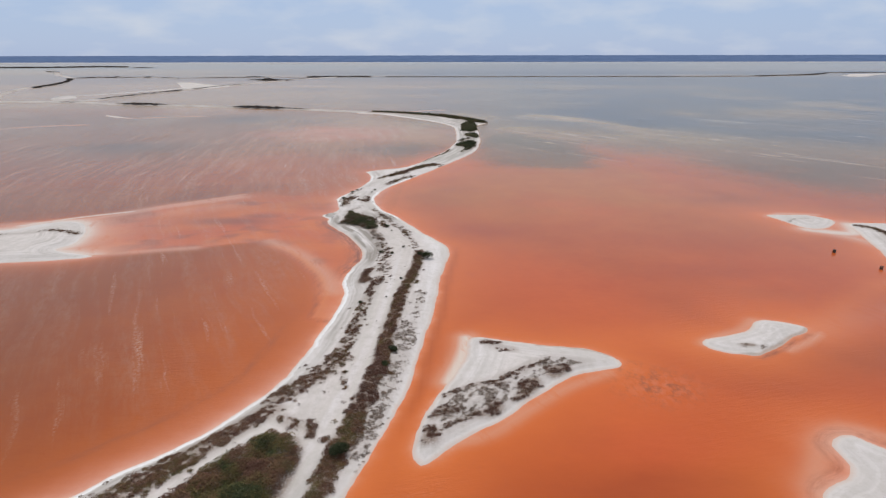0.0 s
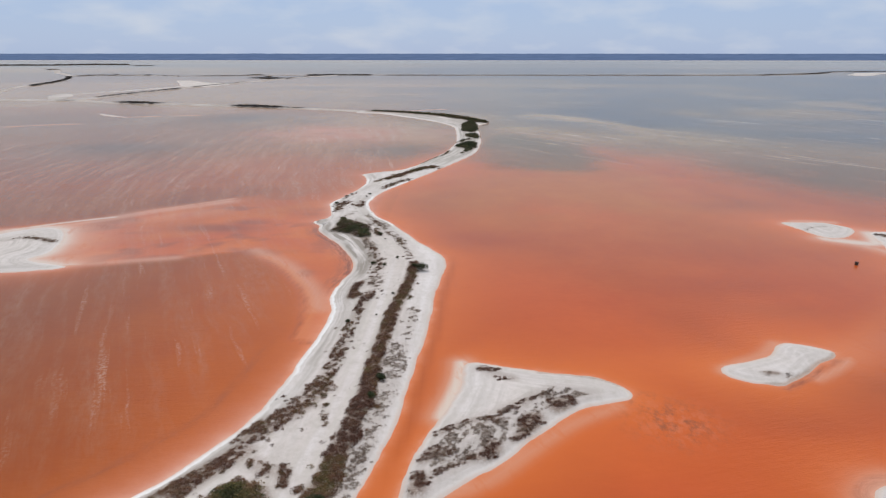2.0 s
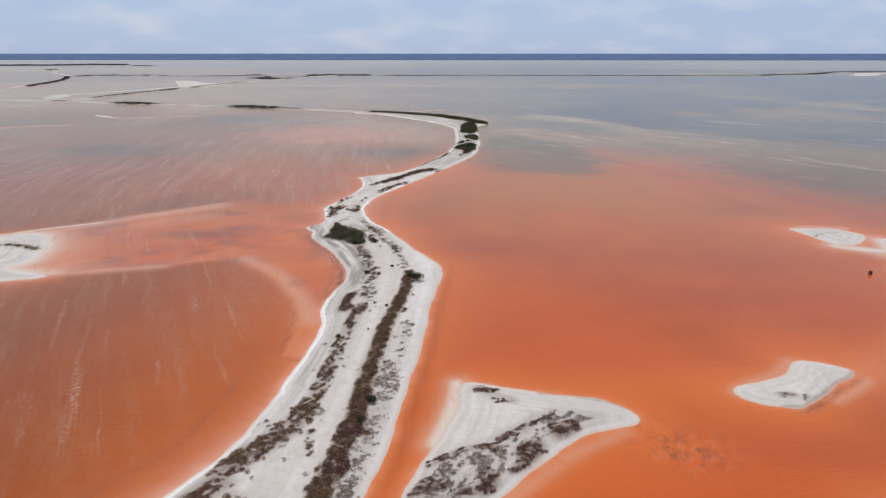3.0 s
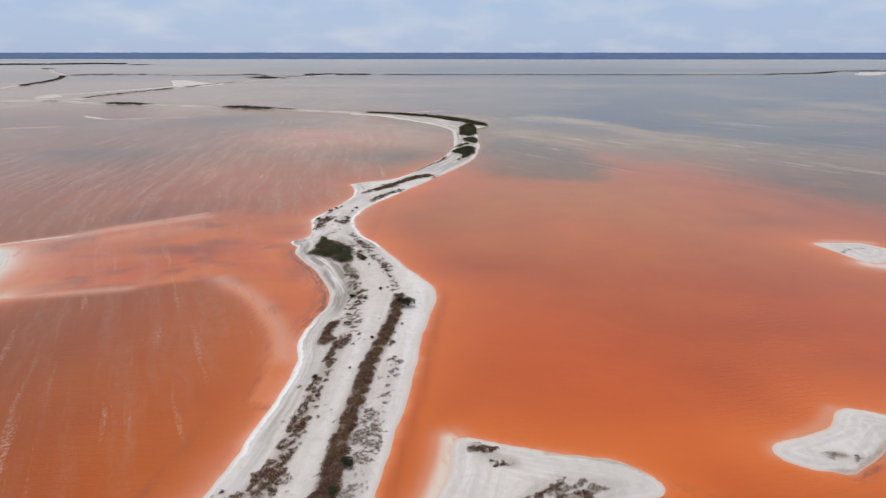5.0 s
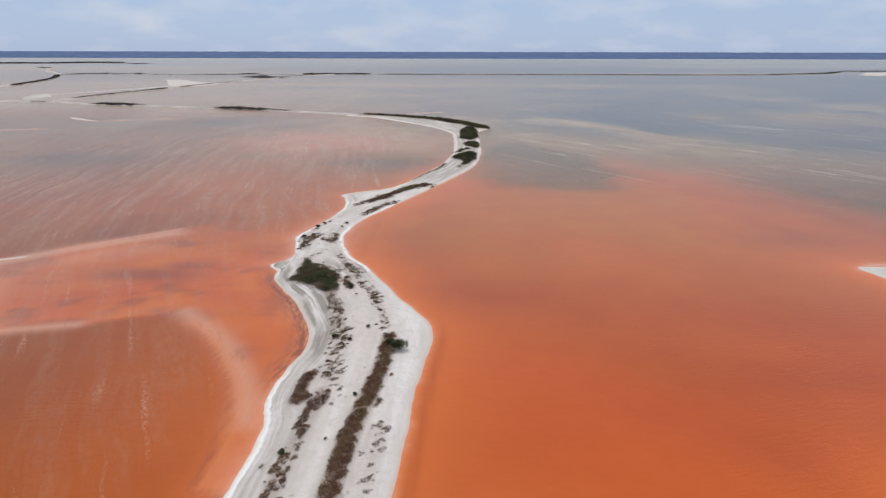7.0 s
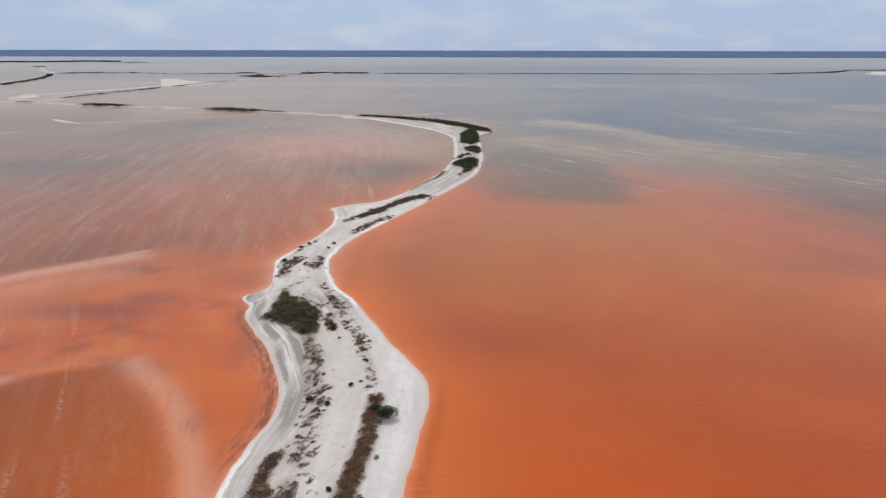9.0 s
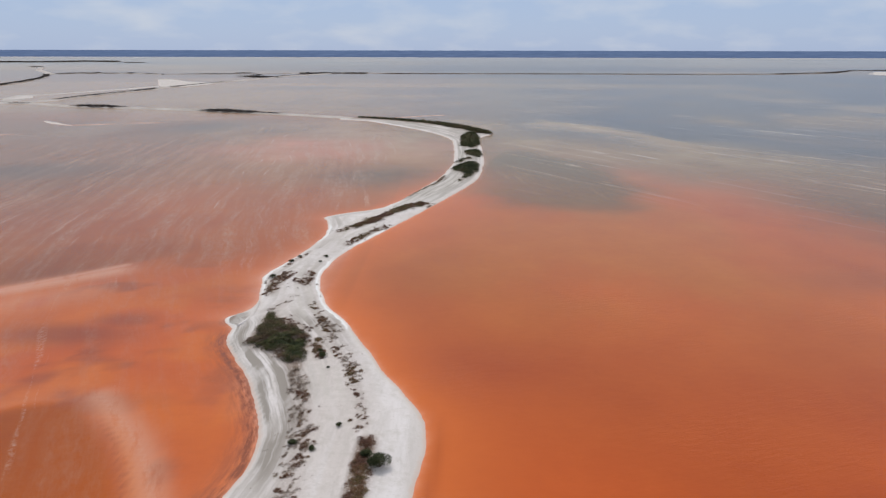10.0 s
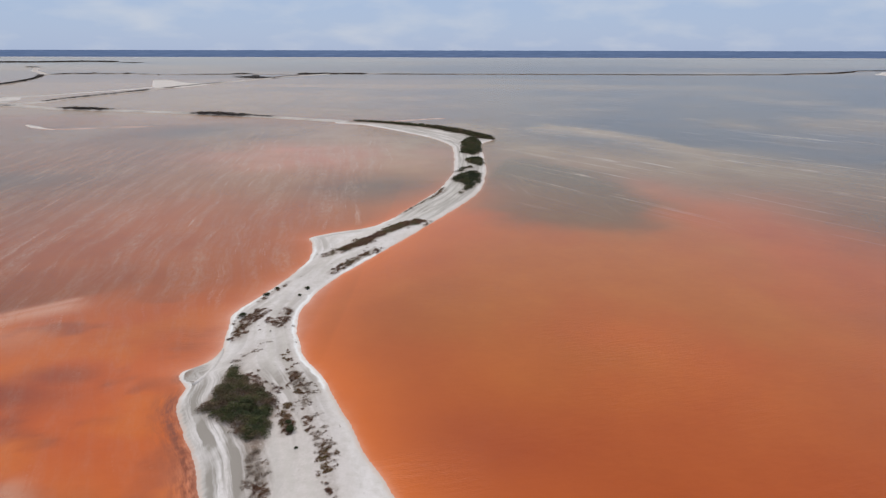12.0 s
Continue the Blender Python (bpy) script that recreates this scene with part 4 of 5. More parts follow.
    drawn_out = np.exp(-((y - np.interp(x, [44, 54, 63, 72, 90], [88, 90, 98, 105, 112])) / 3.5) ** 2) * smooth(46, 54, x) * smooth(100, 80, x)
    east = blend(east, C(0.62, 0.185, 0.055), 0.75 * drawn_out)
    east = blend(east, C(0.36, 0.096, 0.040), 0.6 * spot(49, 101, 8, 4))
    east = blend(east, C(0.54, 0.115, 0.040), 0.8 * spot(20, 58.5, 11, 3.5))
    east = blend(east, C(0.34, 0.072, 0.026), 0.75 * spot(22, 51, 18, 4))
    # west: a dark basin, a bright shelf behind its curved front, rose and silt beyond
    basin = blend(np.repeat(C(0.25, 0.075, 0.013), len(P), 0), C(0.41, 0.113, 0.011), smooth(-66, -30, x + 10 * (fbm(x, y, 30, 3, 93) - 0.5)))
    shelf = blend(np.repeat(C(0.53, 0.136, 0.038), len(P), 0), C(0.29, 0.082, 0.052), 0.85 * smooth(0.47, 0.61, fbm(x + 9 * (fbm(x, y, 9, 3, 100) - 0.5), y * 1.5, 12, 5, 94)))
    shelf = blend(shelf, C(0.58, 0.175, 0.035), smooth(0.52, 0.68, fbm(x, y, 12, 4, 95)))
    near = (np.abs(x + 80) < 75) & (np.abs(y - 140) < 75)
    sd = np.full(len(P), -30.0)
    sd[near] = line_dist(P[near], SHELF, True) + 1.6 * (fbm(x[near], y[near], 7, 3, 96) - 0.5)
    west = blend(basin, shelf, smooth(-2.0, 0.9, sd) * smooth(190, 165, y))
    gold = np.exp(-((sd - 1.0) / 0.9) ** 2) * smooth(130, 122, y) * smooth(-48, -40, x)
    west = blend(west, C(0.62, 0.21, 0.030), 0.7 * gold)
    west = blend(west, C(0.60, 0.180, 0.030), 0.7 * np.exp(-((x + 33.5 - 0.95 * (126.5 - y)) / 5.0) ** 2 - ((y - 126.5) / 7.0) ** 2))
    west = blend(west, C(0.27, 0.080, 0.056), 0.75 * np.maximum(spot(-56, 145, 10, 3.5), spot(-50, 150, 5, 2.5)))
    west = blend(west, C(0.36, 0.136, 0.041), smooth(150, 200, uw))
    west = blend(west, C(0.30, 0.156, 0.062), smooth(205, 270, uw))
    west = blend(west, C(0.285, 0.186, 0.088), smooth(250, 370, uw + 120 * (drawn - 0.5)) * (1 - 0.75 * smooth(-50, -130, x) * smooth(480, 440, y)))
    west = blend(west, C(0.12, 0.088, 0.060), 0.8 * spot(-142, 264, 26, 14))
    west = blend(west, C(0.48, 0.235, 0.14), 0.9 * spot(-50, 318, 56, 30))
    west = blend(west, C(0.10, 0.10, 0.10), 0.85 * spot(-116, 384, 34, 22))
    west = blend(west, C(0.12, 0.088, 0.058), 0.8 * spot(-24, 258, 24, 18))
    west = blend(west, C(0.17, 0.125, 0.082), 0.22 * smooth(0.46, 0.70, fbm(x, y, 60, 4, 77)) * smooth(190, 240, y) * smooth(-40, -70, x))
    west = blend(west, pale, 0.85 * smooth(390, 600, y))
    col = west + (east - west) * side[:, None]
    col = blend(col, pale, 0.65 * smooth(0.50, 0.66, (0.6 * fbm(downwind * 0.4, across, 60, 4, 88) + 0.4 * fbm(x, y, 30, 3, 66))) * smooth(285, 345, u) * smooth(760, 460, y))
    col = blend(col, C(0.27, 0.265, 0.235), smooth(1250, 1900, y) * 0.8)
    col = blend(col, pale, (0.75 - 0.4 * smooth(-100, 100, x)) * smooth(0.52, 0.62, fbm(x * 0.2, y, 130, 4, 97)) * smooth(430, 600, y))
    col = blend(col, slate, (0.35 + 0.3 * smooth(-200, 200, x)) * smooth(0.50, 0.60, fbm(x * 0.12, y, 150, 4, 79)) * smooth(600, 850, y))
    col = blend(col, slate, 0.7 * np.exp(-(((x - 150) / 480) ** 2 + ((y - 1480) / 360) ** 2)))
    col = blend(col, slate, 0.8 * spot(165, 355, 75, 55))
    lane = np.exp(-((x - np.interp(y, [250, 297, 353, 415], [124, 109, 90, 52])) / 13) ** 2) * smooth(262, 300, y) * smooth(430, 395, y)
    col = blend(col, pale, 0.75 * lane * smooth(0.3, 0.6, drawn))
    # a dull olive patch off the causeway's bend
    olive_patch = np.hypot((x - 24) / 30, (y - 259) / 48) + 0.7 * (fbm(x, y, 22, 4, 91) - 0.5)
    col = blend(col, C(0.130, 0.106, 0.058), 0.82 * smooth(1.22, 0.62, olive_patch) * smooth(-4, 2, x - 0.25 * (y - 240)))
    # darker drifts: denser brown algae, with faint cloud shadow put into the colour
    drift = smooth(0.50, 0.72, fbm(x, y, 34, 4, 89)) * smooth(230, 190, y) * (1 - 0.8 * smooth(-8, 4, x) * smooth(90, 110, y))
    col = col * (1 - C(0.14, 0.18, 0.16) * drift[:, None])
    col = col * (0.90 + 0.20 * drawn[:, None])
    col = blend(col, col * C(1.04, 0.90, 0.90), smooth(-20, -40, x) * smooth(160, 200, y) * smooth(470, 430, y))
    col = blend(col, col * C(1.0, 0.94, 1.0), smooth(380, 460, y) * smooth(1300, 900, y) * smooth(60, -60, x))
    col = blend(col, col * C(0.97, 0.80, 0.55), smooth(275, 195, y))
    col = col * (1 - 0.26 * smooth(-70, -125, x) * smooth(460, 380, y))[:, None] * (1 - 0.13 * smooth(50, 100, x) * smooth(600, 450, y))[:, None]
    shoal = np.zeros(len(P))
    for pts, half, k in SHOALS:
        line = spline(pts, 1.5)
        lo, hi = line.min(0) - 3 * half - 2, line.max(0) + 3 * half + 2
        near = (P > lo).all(1) & (P < hi).all(1)
        d = line_dist(P[near], line)
        shoal[near] = np.maximum(shoal[near], k * np.exp(-(d / half) ** 2))
    shoal = np.maximum(shoal, 1.0 * np.exp(-np.clip(off_bar, 0, 60) / 6.5) * smooth(-0.2, 1.2, sd))
    front = smooth(-0.3, 0.6, sd) * np.exp(-np.clip(sd, 0, 50) / 4.5)
    shoal = np.maximum(shoal, front * 0.18 * smooth(150, 130, y))
    weed = np.exp(-(((x + 34.7) / 0.7) ** 2 + ((y - 150.2) / 1.4) ** 2))
    weed = np.maximum(weed, 0.5 * np.exp(-((shore - 1.0) / 0.6) ** 2) * smooth(28, 34, x) * smooth(66, 60, y))
    wrack = np.exp(-(((x - 23.5) / 4.6) ** 2 + ((y - 70.6) / 4.0) ** 2) ** 1.2)
    wrack = np.maximum(wrack, 0.9 * np.exp(-((x - 21.0) / 1.6) ** 2 - ((y - 75.2) / 1.4) ** 2))
    weed = np.maximum(weed, 0.8 * np.exp(-((shore - 0.5) / 0.45) ** 2) * smooth(37.5, 39, x) * smooth(51, 49.8, x) * smooth(74, 77, y) * smooth(86.6, 85.4, y) * smooth(0.4, -0.4, y - 78.3 - 0.66 * (x - 38.5)))
    weed = np.maximum(weed, (1.2 * np.exp(-((shore - 0.7) / 0.8) ** 2) + 0.4 * np.exp(-((shore - 2.3) / 0.8) ** 2)) * smooth(104, 114, y) * smooth(149, 144, y) * smooth(-18, -20, x) * smooth(-60, -50, x))
    weed = np.maximum(weed, 0.55 * np.exp(-((sd + 0.2) / 0.45) ** 2) * smooth(127, 120, y) * smooth(-44, -38, x))
    weed = np.maximum(weed, 0.45 * np.exp(-((shore - 5.2 - 1.5 * fbm(x, y, 9, 2, 98)) / 0.5) ** 2) * smooth(92, 80, y) * smooth(-20, -22, x) * smooth(50, 56, y))
    foam = np.where(x < -22, smooth(40, 60, y) * (0.6 + 0.45 * smooth(160, 190, y)), 0.25 * smooth(190, 260, y)) * smooth(520, 330, y) * smooth(1.5, 7, shore) * (1 - 0.5 * smooth(-90, -130, x))
    wisp = smooth(-24, -34, x) * (0.4 * smooth(50, 70, y) + 0.6 * smooth(150, 200, y)) * smooth(420, 300, y)
    windrow = smooth(10, 30, x) * smooth(225, 270, u) * smooth(620, 420, y)
    pink = 0.45 * smooth(-18, -22, x) * smooth(0.25, 0.6, fbm(x, y, 16, 3, 64) + 0.15 * smooth(90, 70, y))
    pink = np.maximum(pink, 0.75 * smooth(-20, -24, x) * smooth(84, 70, y))
    pink = np.maximum(pink, 0.6 * smooth(26, 31, x) * smooth(70, 62, y))
    bright = np.where(x < -22, 0.65, 0.95) * smooth(300, 190, y)
    gully = np.exp(-((off_causeway - 1.4) / 0.8) ** 2) * smooth(-16, -12, x) * smooth(56, 72, y) * smooth(132, 118, y) * smooth(4, 1, x)
    bright = bright * (1 - 0.5 * gully)
    col = col * (1 - 0.18 * gully[:, None])
    col = blend(col, col * C(0.95, 0.85, 0.74), smooth(400, 240, y))
    V = np.column_stack([x, y, np.zeros(len(P))])
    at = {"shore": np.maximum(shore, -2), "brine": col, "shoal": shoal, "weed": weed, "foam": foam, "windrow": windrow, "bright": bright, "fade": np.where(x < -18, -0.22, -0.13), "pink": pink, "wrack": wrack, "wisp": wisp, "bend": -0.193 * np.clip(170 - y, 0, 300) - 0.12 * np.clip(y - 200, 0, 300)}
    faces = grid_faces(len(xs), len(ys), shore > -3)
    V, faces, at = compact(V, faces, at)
    tagged(new("water", mesh_of("water", V, faces, WATER, at)), "shallow orange brine, silty and painted greyer far out", "water", kind="structure")


water()


# ---------------------------------------------------------------- scrub
def tuft(seed, leaves, long=0.34, flat=0.8):
    """One low plant of unit radius: loose leaves round a dark heart."""
    r = np.random.RandomState(seed)
    V = []
    for i in range(leaves):
        a, q = r.uniform(0, 2 * math.pi), math.sqrt(r.uniform(0, 1))
        top = math.sqrt(max(0.0, 1 - q * q)) * flat
        c = np.array([q * math.cos(a), q * math.sin(a), top * r.uniform(0.35, 1.0)])
        d = np.array([math.cos(a) * q + r.normal(0, 0.5), math.sin(a) * q + r.normal(0, 0.5), r.normal(0.15, 0.35)])
        d /= np.linalg.norm(d)
        w = np.cross(d, np.array([0, 0, 1]) + r.normal(0, 0.5, 3))
        w /= np.linalg.norm(w)
        ln = long * r.uniform(0.6, 1.3)
        V += [c - w * ln * 0.33, c + w * ln * 0.33, c + d * ln]
    return np.array(V)


TUFTS = [tuft(100 + i, 30) for i in range(8)]
BIG_TUFTS = [tuft(200 + i, 60, 0.26, 0.9) for i in range(6)]
FAR_TUFTS = [tuft(300 + i, 20, 0.6, 0.8) for i in range(6)]


def planted(name, label, spots, sizes, tones, z, mat, category, big=False, seed=1, high=0.75):
    """Many plants as one mesh."""
    r = np.random.RandomState(seed)
    pool = FAR_TUFTS if mat == FAR_SCRUB else BIG_TUFTS if big else TUFTS
    which, turn = r.randint(0, len(pool), len(spots)), r.uniform(0, 2 * math.pi, len(spots))
    VV, TT, BB = [], [], []
    for k, base in enumerate(pool):
        sel = np.where(which == k)[0]
        if not len(sel):
            continue
        c, s = np.cos(turn[sel])[:, None], np.sin(turn[sel])[:, None]
        sz = sizes[sel][:, None]
        X = (base[None, :, 0] * c - base[None, :, 1] * s) * sz + spots[sel, 0][:, None]
        Y = (base[None, :, 0] * s + base[None, :, 1] * c) * sz + spots[sel, 1][:, None]
        Z = base[None, :, 2] * sz * high + z[sel][:, None] - 0.02
        VV.append(np.stack([X, Y, Z], 2).reshape(-1, 3))
        TT.append(np.repeat(tones[sel], base.shape[0]))
        BB.append(np.repeat(r.uniform(0.5, 1.5, len(sel)), base.shape[0]))
    V = np.vstack(VV)
    F = np.arange(len(V)).reshape(-1, 3)
    me = mesh_of(name, V, F, mat, {"tone": np.concatenate(TT), "vigour": np.concatenate(BB)}, shade=False)
    return tagged(new(name, me), label, category, kind="stuff")


def ground_z(P):
    s = np.full(len(P), -5.0)
    for line in [CAUSEWAY] + list(ISLES.values()):
        lo, hi = line.min(0) - 1, line.max(0) + 1
        near = (P > lo).all(1) & (P < hi).all(1)
        if near.any():
            s[near] = np.maximum(s[near], ragged(P[near], line_dist(P[near], line, True)))
    return s, land_height(P, s, litter_at(P))


def scatter(n, line, half, closed, cover, size, tone, seed, kind):
    r = np.random.RandomState(seed)
    ends, half = half if isinstance(half, tuple) else (half, half), max(half) if isinstance(half, tuple) else half
    lo, hi = line.min(0) - half * 2.0 - 0.5, line.max(0) + half * 2.0 + 0.5
    area = np.prod(hi - lo)
    P = r.uniform(lo, hi, (int(area * n), 2))
    d = line_dist(P, line, closed)
    # clumps are drawn out along the wind-swept grain of the ground
    a, pull = {"island": (radians(24), 3.4), "dry": (radians(48), 3.0), "row": (radians(70), 2.0), "dense": (radians(70), 2.2), "far": (radians(4), 3.2)}.get(kind, (0.9, 1.3))
    wx, wy = P[:, 0] + 0.5 * fbm(P[:, 0], P[:, 1], 1.5, 2, seed + 306), P[:, 1] + 0.9 * fbm(P[:, 0], P[:, 1], 1.5, 2, seed + 307)
    gx, gy = (wx * math.cos(a) + wy * math.sin(a)) / pull, wy * math.cos(a) - wx * math.sin(a)
    clump = fbm(gx, gy, 0.35 + 0.75 * size, 3, seed + 300) * 0.74 + fbm(P[:, 0], P[:, 1], 4.0, 2, seed + 301) * 0.26
    if closed:
        if kind == "thicket":
            d = d + 2.6 * (fbm(P[:, 0], P[:, 1], 1.6, 3, seed + 305) - 0.62)
        edge = smooth(-0.5, 0.9, d + (clump - 0.5) * {"far": 7.0, "thicket": 3.0, "island": 5.0, "dry": 2.5}.get(kind, 2.2))
    else:
        along = np.clip((P - line[0]) @ (line[-1] - line[0]) / np.sum((line[-1] - line[0]) ** 2), 0, 1)
        half = ends[0] + (ends[1] - ends[0]) * along
        edge = smooth(half * 1.35, half * 0.7, d + (clump - 0.5) * half * 1.3)
    keep = clump < 0.5 + (cover - 0.5) * 0.62 - (1 - edge) * 0.5
    keep &= edge > 0.1
    if not closed and kind in ("row", "dense", "island"):
        keep |= (d < half * 2.4) & (clump < 0.275)
    # small bare gaps between the plants
    gap = fbm(P[:, 0], P[:, 1], 0.55, 2, seed + 310)
    keep &= gap < {"row": 0.62, "island": 0.60, "dry": 0.60, "dense": 0.9 if closed else 0.72, "thicket": 0.78}.get(kind, 0.9)
    P, clump, edge = P[keep], clump[keep], edge[keep]
    s, z = ground_z(P)
    if kind == "dike":
        z = np.full(len(P), 0.6)
    else:
        P, z, clump = P[s > 0.35], z[s > 0.35], clump[s > 0.35]
    sizes = size * (r.uniform(0.35, 1.75, len(P)) if kind == "thicket" else r.uniform(0.5, 1.35, len(P))) * (1.15 - 0.5 * np.clip(clump - 0.3, 0, 0.6))
    big = 0.6 * fbm(P[:, 0], P[:, 1], 4.0, 3, seed + 302) + 0.4 * fbm(P[:, 0], P[:, 1], 1.2, 2, seed + 303)
    tones = np.clip(tone + (big - 0.5) * {"thicket": 2.4, "dense": 2.2, "row": 1.2, "island": 0.9}.get(kind, 1.6) + r.normal(0, 0.16, len(P)), 0, 1)
    if kind == "thicket":
        deep = line_dist(P, line, True)
        tones = np.clip(tones - 0.35 * smooth(2.2, 0.2, deep) * smooth(0.35, 0.6, fbm(P[:, 0], P[:, 1], 3.0, 3, seed + 304)) + 0.12 * smooth(1.5, 3.5, deep), 0, 1)
        mound = smooth(-0.2, 1.6, deep) * (0.25 + 1.3 * smooth(0.38, 0.66, fbm(P[:, 0], P[:, 1], 2.2, 3, seed + 308)))
        z = z + 0.5 * mound
        tones = np.clip(tones + 0.35 * (smooth(0.40, 0.62, fbm(P[:, 0], P[:, 1] * 0.7, 2.6, 3, seed + 309)) - 0.5), 0, 1)
    return P, sizes, tones, z


NAMES = {"dense": ("scrub_strip", "dense brown and olive salt scrub on pale sand", SCRUB),
         "row": ("scrub_row", "broken row of brown low salt scrub on sand", SCRUB),
         "island": ("scrub_row", "reddish brown low scrub on a salt island", SCRUB),
         "dry": ("dry_scrub", "thin dry grey-brown scrub on white salt", DRY),
         "far": ("mangrove_scrub", "dark green mangrove scrub on the salt bank", SHRUB)}
for i, ((kind, _, half, cover, size, tone), line) in enumerate(zip(STRIPS, STRIP_LINES)):
    size = size * {"far": 1.0, "dense": 0.78}.get(kind, 0.66)
    P, sizes, tones, z = scatter(1.9 / size ** 2 * {"dry": 0.7, "dense": 1.4}.get(kind, 1.0), line, half, False, cover, size, tone, 400 + i, kind)
    if len(P):
        nm, lb, mt = NAMES[kind]
        planted(nm, lb, P, sizes, tones, z, mt, "scrub", kind == "far", 500 + i, {"dry": 0.55, "far": 1.15}.get(kind, 0.7))
for i, ((kind, _, cover, size, tone), line) in enumerate(zip(PATCHES, PATCH_LINES)):
    P, sizes, tones, z = scatter(2.2 / size ** 2 * (0.8 if kind == "dry" else 1.0), line, 0.0, True, cover, size, tone, 440 + i, kind)
    nm, lb, mt = NAMES[kind] if kind != "thicket" else ("scrub_thicket", "dense dark green and brown mangrove thicket", SHRUB if i == 0 else SCRUB)
    planted(nm, lb, P, sizes, tones, z, mt, "scrub", kind in ("thicket", "far"), 540 + i, {"thicket": 0.8, "dry": 0.5, "far": 1.0}.get(kind, 0.7))

# dark scrub along the far dikes: line, half width, plant size
DIKE_SCRUB = [
    ([(-172, 472), (-160, 468), (-140, 461), (-128, 457)], 4.6, 2.0), ([(-140, 461), (-110, 450)], 2.4, 0.9), ([(-170, 471), (-150, 464)], 2.8, 1.1),
    ([(-278, 498), (-256, 494), (-232, 488)], 3.4, 1.5), ([(-338, 520), (-316, 516)], 2.2, 0.8),
    ([(-321, 548), (-321, 590), (-312, 660), (-310, 690)], 2.2, 1.1), ([(-307, 715), (-299, 780), (-287, 835)], 1.6, 1.0),
    ([(-512, 745), (-545, 840), (-592, 940), (-640, 1020)], 2.6, 1.3), ([(-645, 1040), (-630, 1076), (-585, 1078)], 3.0, 1.4),
    ([(-585, 1078), (-529, 1076), (-471, 1046)], 1.4, 0.9), ([(-545, 1078), (-530, 1077)], 2.6, 1.8),
    ([(-447, 1056), (-402, 1068), (-356, 1076)], 1.5, 1.0), ([(-326, 985), (-300, 968), (-262, 950)], 7.0, 1.6), ([(-318, 1025), (-306, 1024)], 4.0, 2.2),
    ([(-266, 975), (-250, 1030), (-226, 1085)], 2.0, 1.2), ([(-262, 1094), (-214, 1106), (-160, 1104)], 4.0, 1.6),
    ([(-130, 1102), (-14, 1101), (183, 1105), (377, 1104), (520, 1120)], 2.4, 0.8), ([(520, 1120), (632, 1180), (700, 1245)], 3.4, 1.3),
    ([(-1420, 1830), (-1320, 1866), (-1242, 1875), (-1181, 1930), (-1148, 1985), (-1052, 1950)], 14.0, 3.4), ([(-966, 1843), (-904, 1850)], 7.0, 1.8), ([(700, 1245), (772, 1312), (980, 1342)], 2.4, 1.2),
    ([(-603, 1092), (-597, 1092)], 4.0, 2.2), ([(-548, 1086), (-536, 1086)], 5.0, 2.0), ([(-372, 1086), (-340, 1090)], 4.0, 1.8), ([(-262, 1112), (-254, 1112)], 4.0, 2.4),
    ([(-945, 1420), (-925, 1425)], 5.0, 1.8), ([(-912, 1400), (-895, 1392)], 5.0, 1.8),
]
for i, (pts, half, size) in enumerate(DIKE_SCRUB):
    half, size = (0.85 * half, 0.85 * size) if half > 2.5 else ((0.75 if pts[0][1] < 900 else 0.5) * half, 0.7 * size)
    line = spline(pts, 8.0)
    P, sizes, tones, z = scatter(1.5 / size ** 2, line, half, False, 1.0, size, 0.75, 600 + i, "dike")
    # mounds that taper out at both ends
    along = ((P - line[0]) @ (line[-1] - line[0])) / ((line[-1] - line[0]) ** 2).sum()
    rise = np.clip(4 * along * (1 - along), 0.06, 1) ** 0.5 * (0.5 + 0.9 * fbm(P[:, 0], P[:, 1], 9 * half, 3, 78)) if len(line) < 12 else 0.75 + 0.6 * fbm(P[:, 0], P[:, 1], 25, 3, 78)
    sizes = sizes * rise
    planted("dike_scrub", "dark green scrub along a far dike", P, sizes, tones, z, FAR_SCRUB, "scrub", False, 640 + i, 0.6 if pts[0][1] < 900 else 0.8)


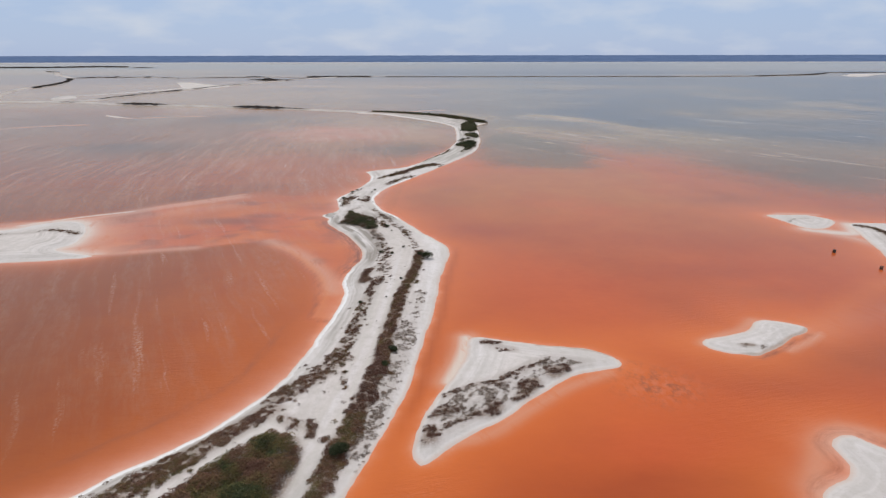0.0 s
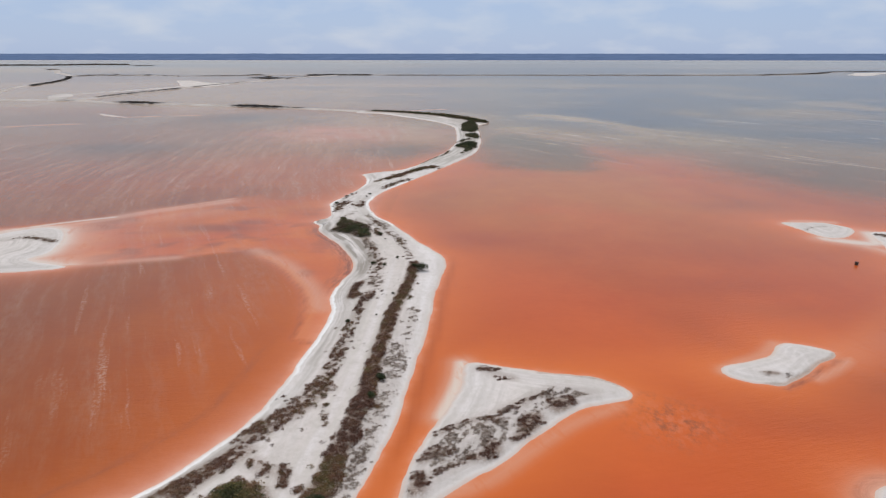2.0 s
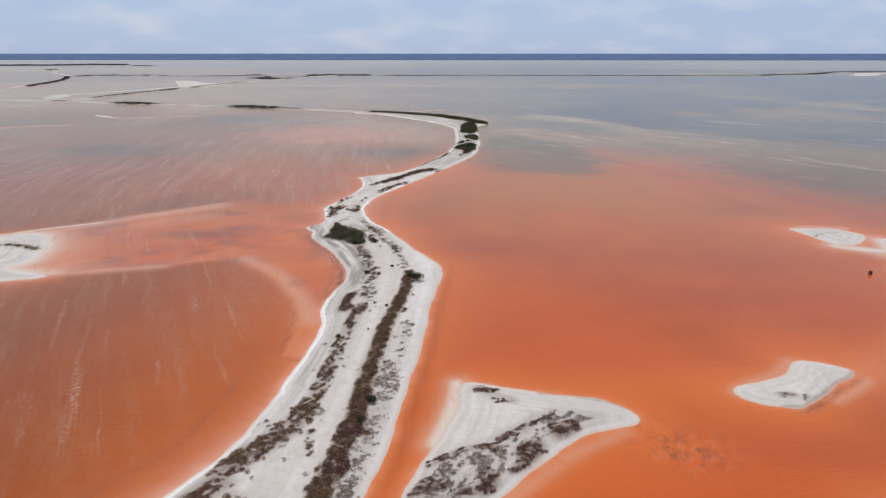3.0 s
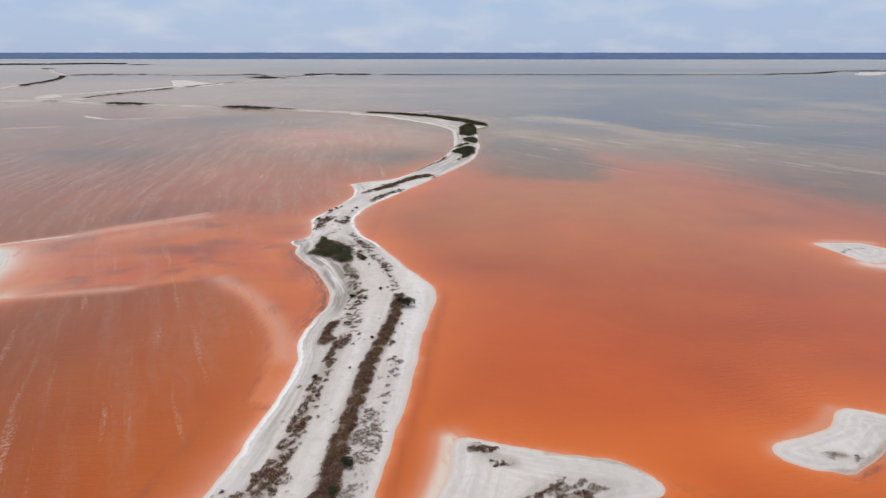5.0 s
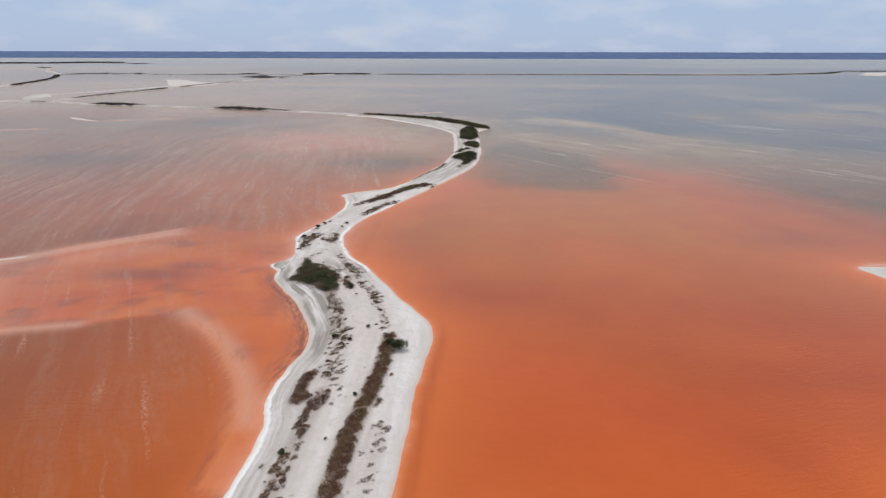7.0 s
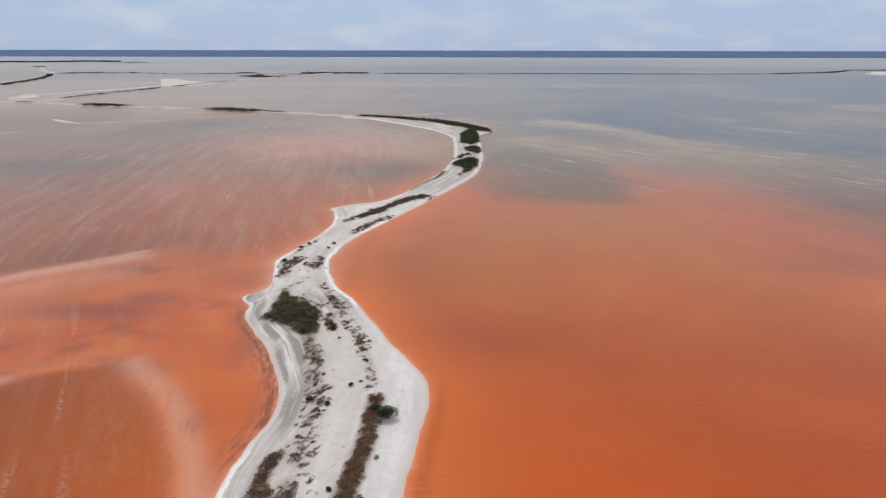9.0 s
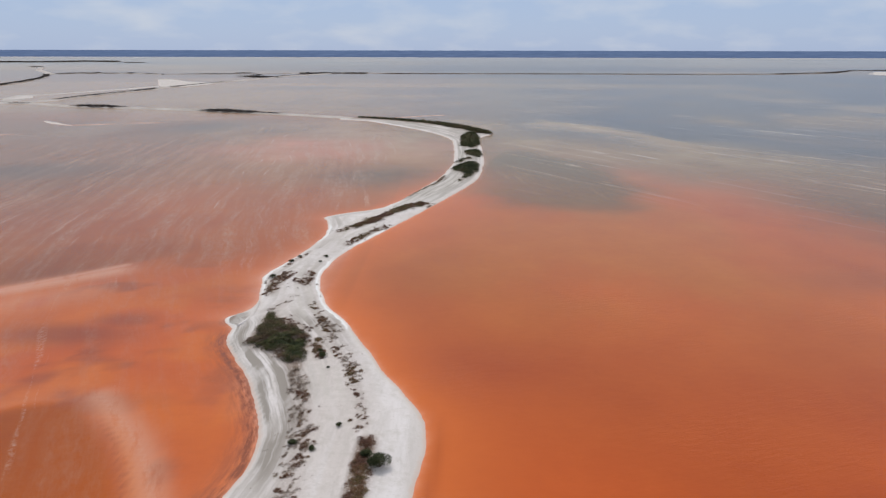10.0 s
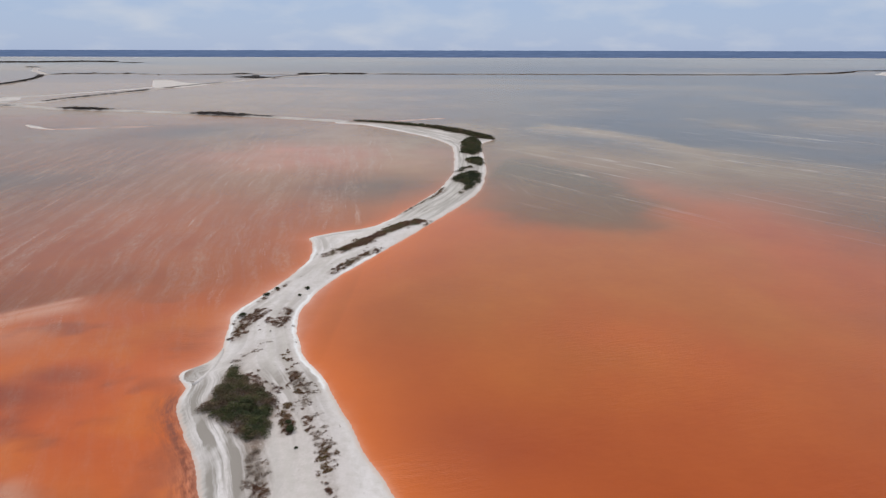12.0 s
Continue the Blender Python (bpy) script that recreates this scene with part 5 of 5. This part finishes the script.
# ---------------------------------------------------------------- single bushes
def bush(seed, label):
    """A rounded bush of unit radius on its stems."""
    r = np.random.RandomState(seed)
    root = new("bush")
    tagged(root, label, "bush", "single bushes on the causeway")
    lobes = [(r.uniform(-0.5, 0.5), r.uniform(-0.5, 0.5), r.uniform(0.45, 0.8), r.uniform(0.35, 0.55)) for _ in range(9)] + [(0, 0, 0.7, 0.6)]
    V, T = [], []
    for lx, ly, lz, lr in lobes:
        b = tuft(seed * 7 + len(V), 260, 0.19, 0.95)
        low = tuft(seed * 9 + len(V), 90, 0.22, -0.5)
        both = np.vstack([b, low]) * lr + np.array([lx, ly, lz - 0.1])
        V.append(both)
        T.append(np.full(len(both), np.clip(0.97 + r.normal(0, 0.1), 0, 1)))
    V = np.vstack(V)
    V[:, 2] = np.maximum(V[:, 2], 0.03)
    crown = new("crown", mesh_of("crown", V, np.arange(len(V)).reshape(-1, 3), SHRUB, {"tone": np.concatenate(T), "vigour": np.ones(len(V))}, shade=False))
    crown.parent = root
    for lx, ly, lz, lr in lobes[:5]:
        bm = bmesh.new()
        rings = []
        for k in range(5):
            t = k / 4
            rad = 0.05 * (1 - 0.7 * t)
            c = Vector((lx * t + 0.04 * math.sin(5 * t + lx * 9), ly * t, -0.06 + (lz + 0.06) * t))
            rings.append([bm.verts.new(c + Vector((math.cos(a * math.pi / 3) * rad, math.sin(a * math.pi / 3) * rad, 0))) for a in range(6)])
        for p, q in zip(rings, rings[1:]):
            for a in range(6):
                bm.faces.new((p[a], p[(a + 1) % 6], q[(a + 1) % 6], q[a]))
        part("stem", bm, BARK, root)
    return root


BUSHES = [(-12.9, 55.9, 1.1, 1.0), (-7.2, 116.9, 1.2, 1.1), (-17.6, 138.6, 0.62, 0.7), (-18.1, 139.9, 0.45, 0.7), (-9.8, 78.1, 0.75, 0.8),
          (-10.5, 74.0, 0.6, 0.8), (-12.4, 123.2, 0.34, 1.1), (-33.0, 167.7, 0.7, 0.8), (-31.9, 176.2, 0.6, 0.8), (-31.1, 179.4, 0.45, 0.8),
          (-25.8, 179.6, 0.5, 0.7), (-26.4, 176.4, 0.4, 0.7), (-11.3, 105.3, 0.35, 0.9), (-16.8, 94.4, 0.5, 0.7), (-8.7, 118.3, 0.6, 0.9),
          (-12.9, 96.7, 0.2, 1.0), (-16.2, 135.7, 0.22, 0.9), (-16.6, 120.2, 0.55, 0.7), (-14.4, 119.2, 0.4, 0.8)]
KINDS = [bush(11 + i, ("large rounded dark green bush beside the brown scrub strip", "large rounded dark green bush beside the brown scrub strip", "rounded dark green bush on white salt sand", "rounded dark green bush on white salt sand")[i]) for i in range(4)]
bz = ground_z(np.array([(b[0], b[1]) for b in BUSHES]))[1]
for i, (x, y, r, tall) in enumerate(BUSHES):
    m = pose(x, y, bz[i] - 0.02, 0, 0, 67 * i) @ Matrix.Diagonal((r, r, r * tall, 1))
    if i < 4:
        KINDS[i].matrix_world = m
    else:
        made = copy_thing(KINDS[i % 4], m @ Matrix.Diagonal([1 / v for v in KINDS[i % 4].scale] + [1]))
        if r < 0.5:
            tagged(made, "small dark green shrub alone on bare salt sand")


# ---------------------------------------------------------------- timber cribs in the brine
def box(bm, x, y, z, sx, sy, sz, turn=0.0):
    g = bmesh.ops.create_cube(bm, size=1.0, matrix=pose(x, y, z, 0, 0, turn) @ Matrix.Diagonal((sx, sy, sz, 1)))
    bmesh.ops.bevel(bm, geom=list({e for v in g["verts"] for e in v.link_edges}), offset=0.015, segments=1, affect="EDGES")


def crib():
    root = tagged(new("timber_crib"), "dark weathered square timber crib standing in brine", "timber crib", "timber cribs in the brine")
    for sx in (-1, 1):
        for sy in (-1, 1):
            bm = bmesh.new()
            box(bm, sx * 0.42, sy * 0.42, 0.42, 0.14, 0.14, 1.7)
            part("post", bm, WOOD, root)
    for k in range(4):
        for sy in (-1, 1):
            bm = bmesh.new()
            box(bm, 0, sy * 0.52, 0.12 + 0.26 * k, 1.1, 0.05, 0.2)
            part("board", bm, WOOD, root)
            bm = bmesh.new()
            box(bm, sy * 0.52, 0, 0.12 + 0.26 * k, 0.05, 0.98, 0.2)
            part("board", bm, WOOD, root)
    bm = bmesh.new()
    box(bm, 0, 0, 1.02, 0.98, 0.98, 0.06)
    part("lid", bm, WOOD, root)
    return root


first = crib()
SMALL = Matrix.Diagonal((0.40, 0.40, 0.56, 1))
first.matrix_world = pose(75.0, 123.6, 0, 0, 0, 12) @ SMALL
UNSCALE = Matrix.Diagonal([1 / v for v in first.scale] + [1])
copy_thing(first, pose(77.9, 113.6, 0, 0, 0, 31) @ SMALL @ UNSCALE)
copy_thing(first, pose(84.0, 120.6, 0, 0, 0, -9) @ SMALL @ UNSCALE)
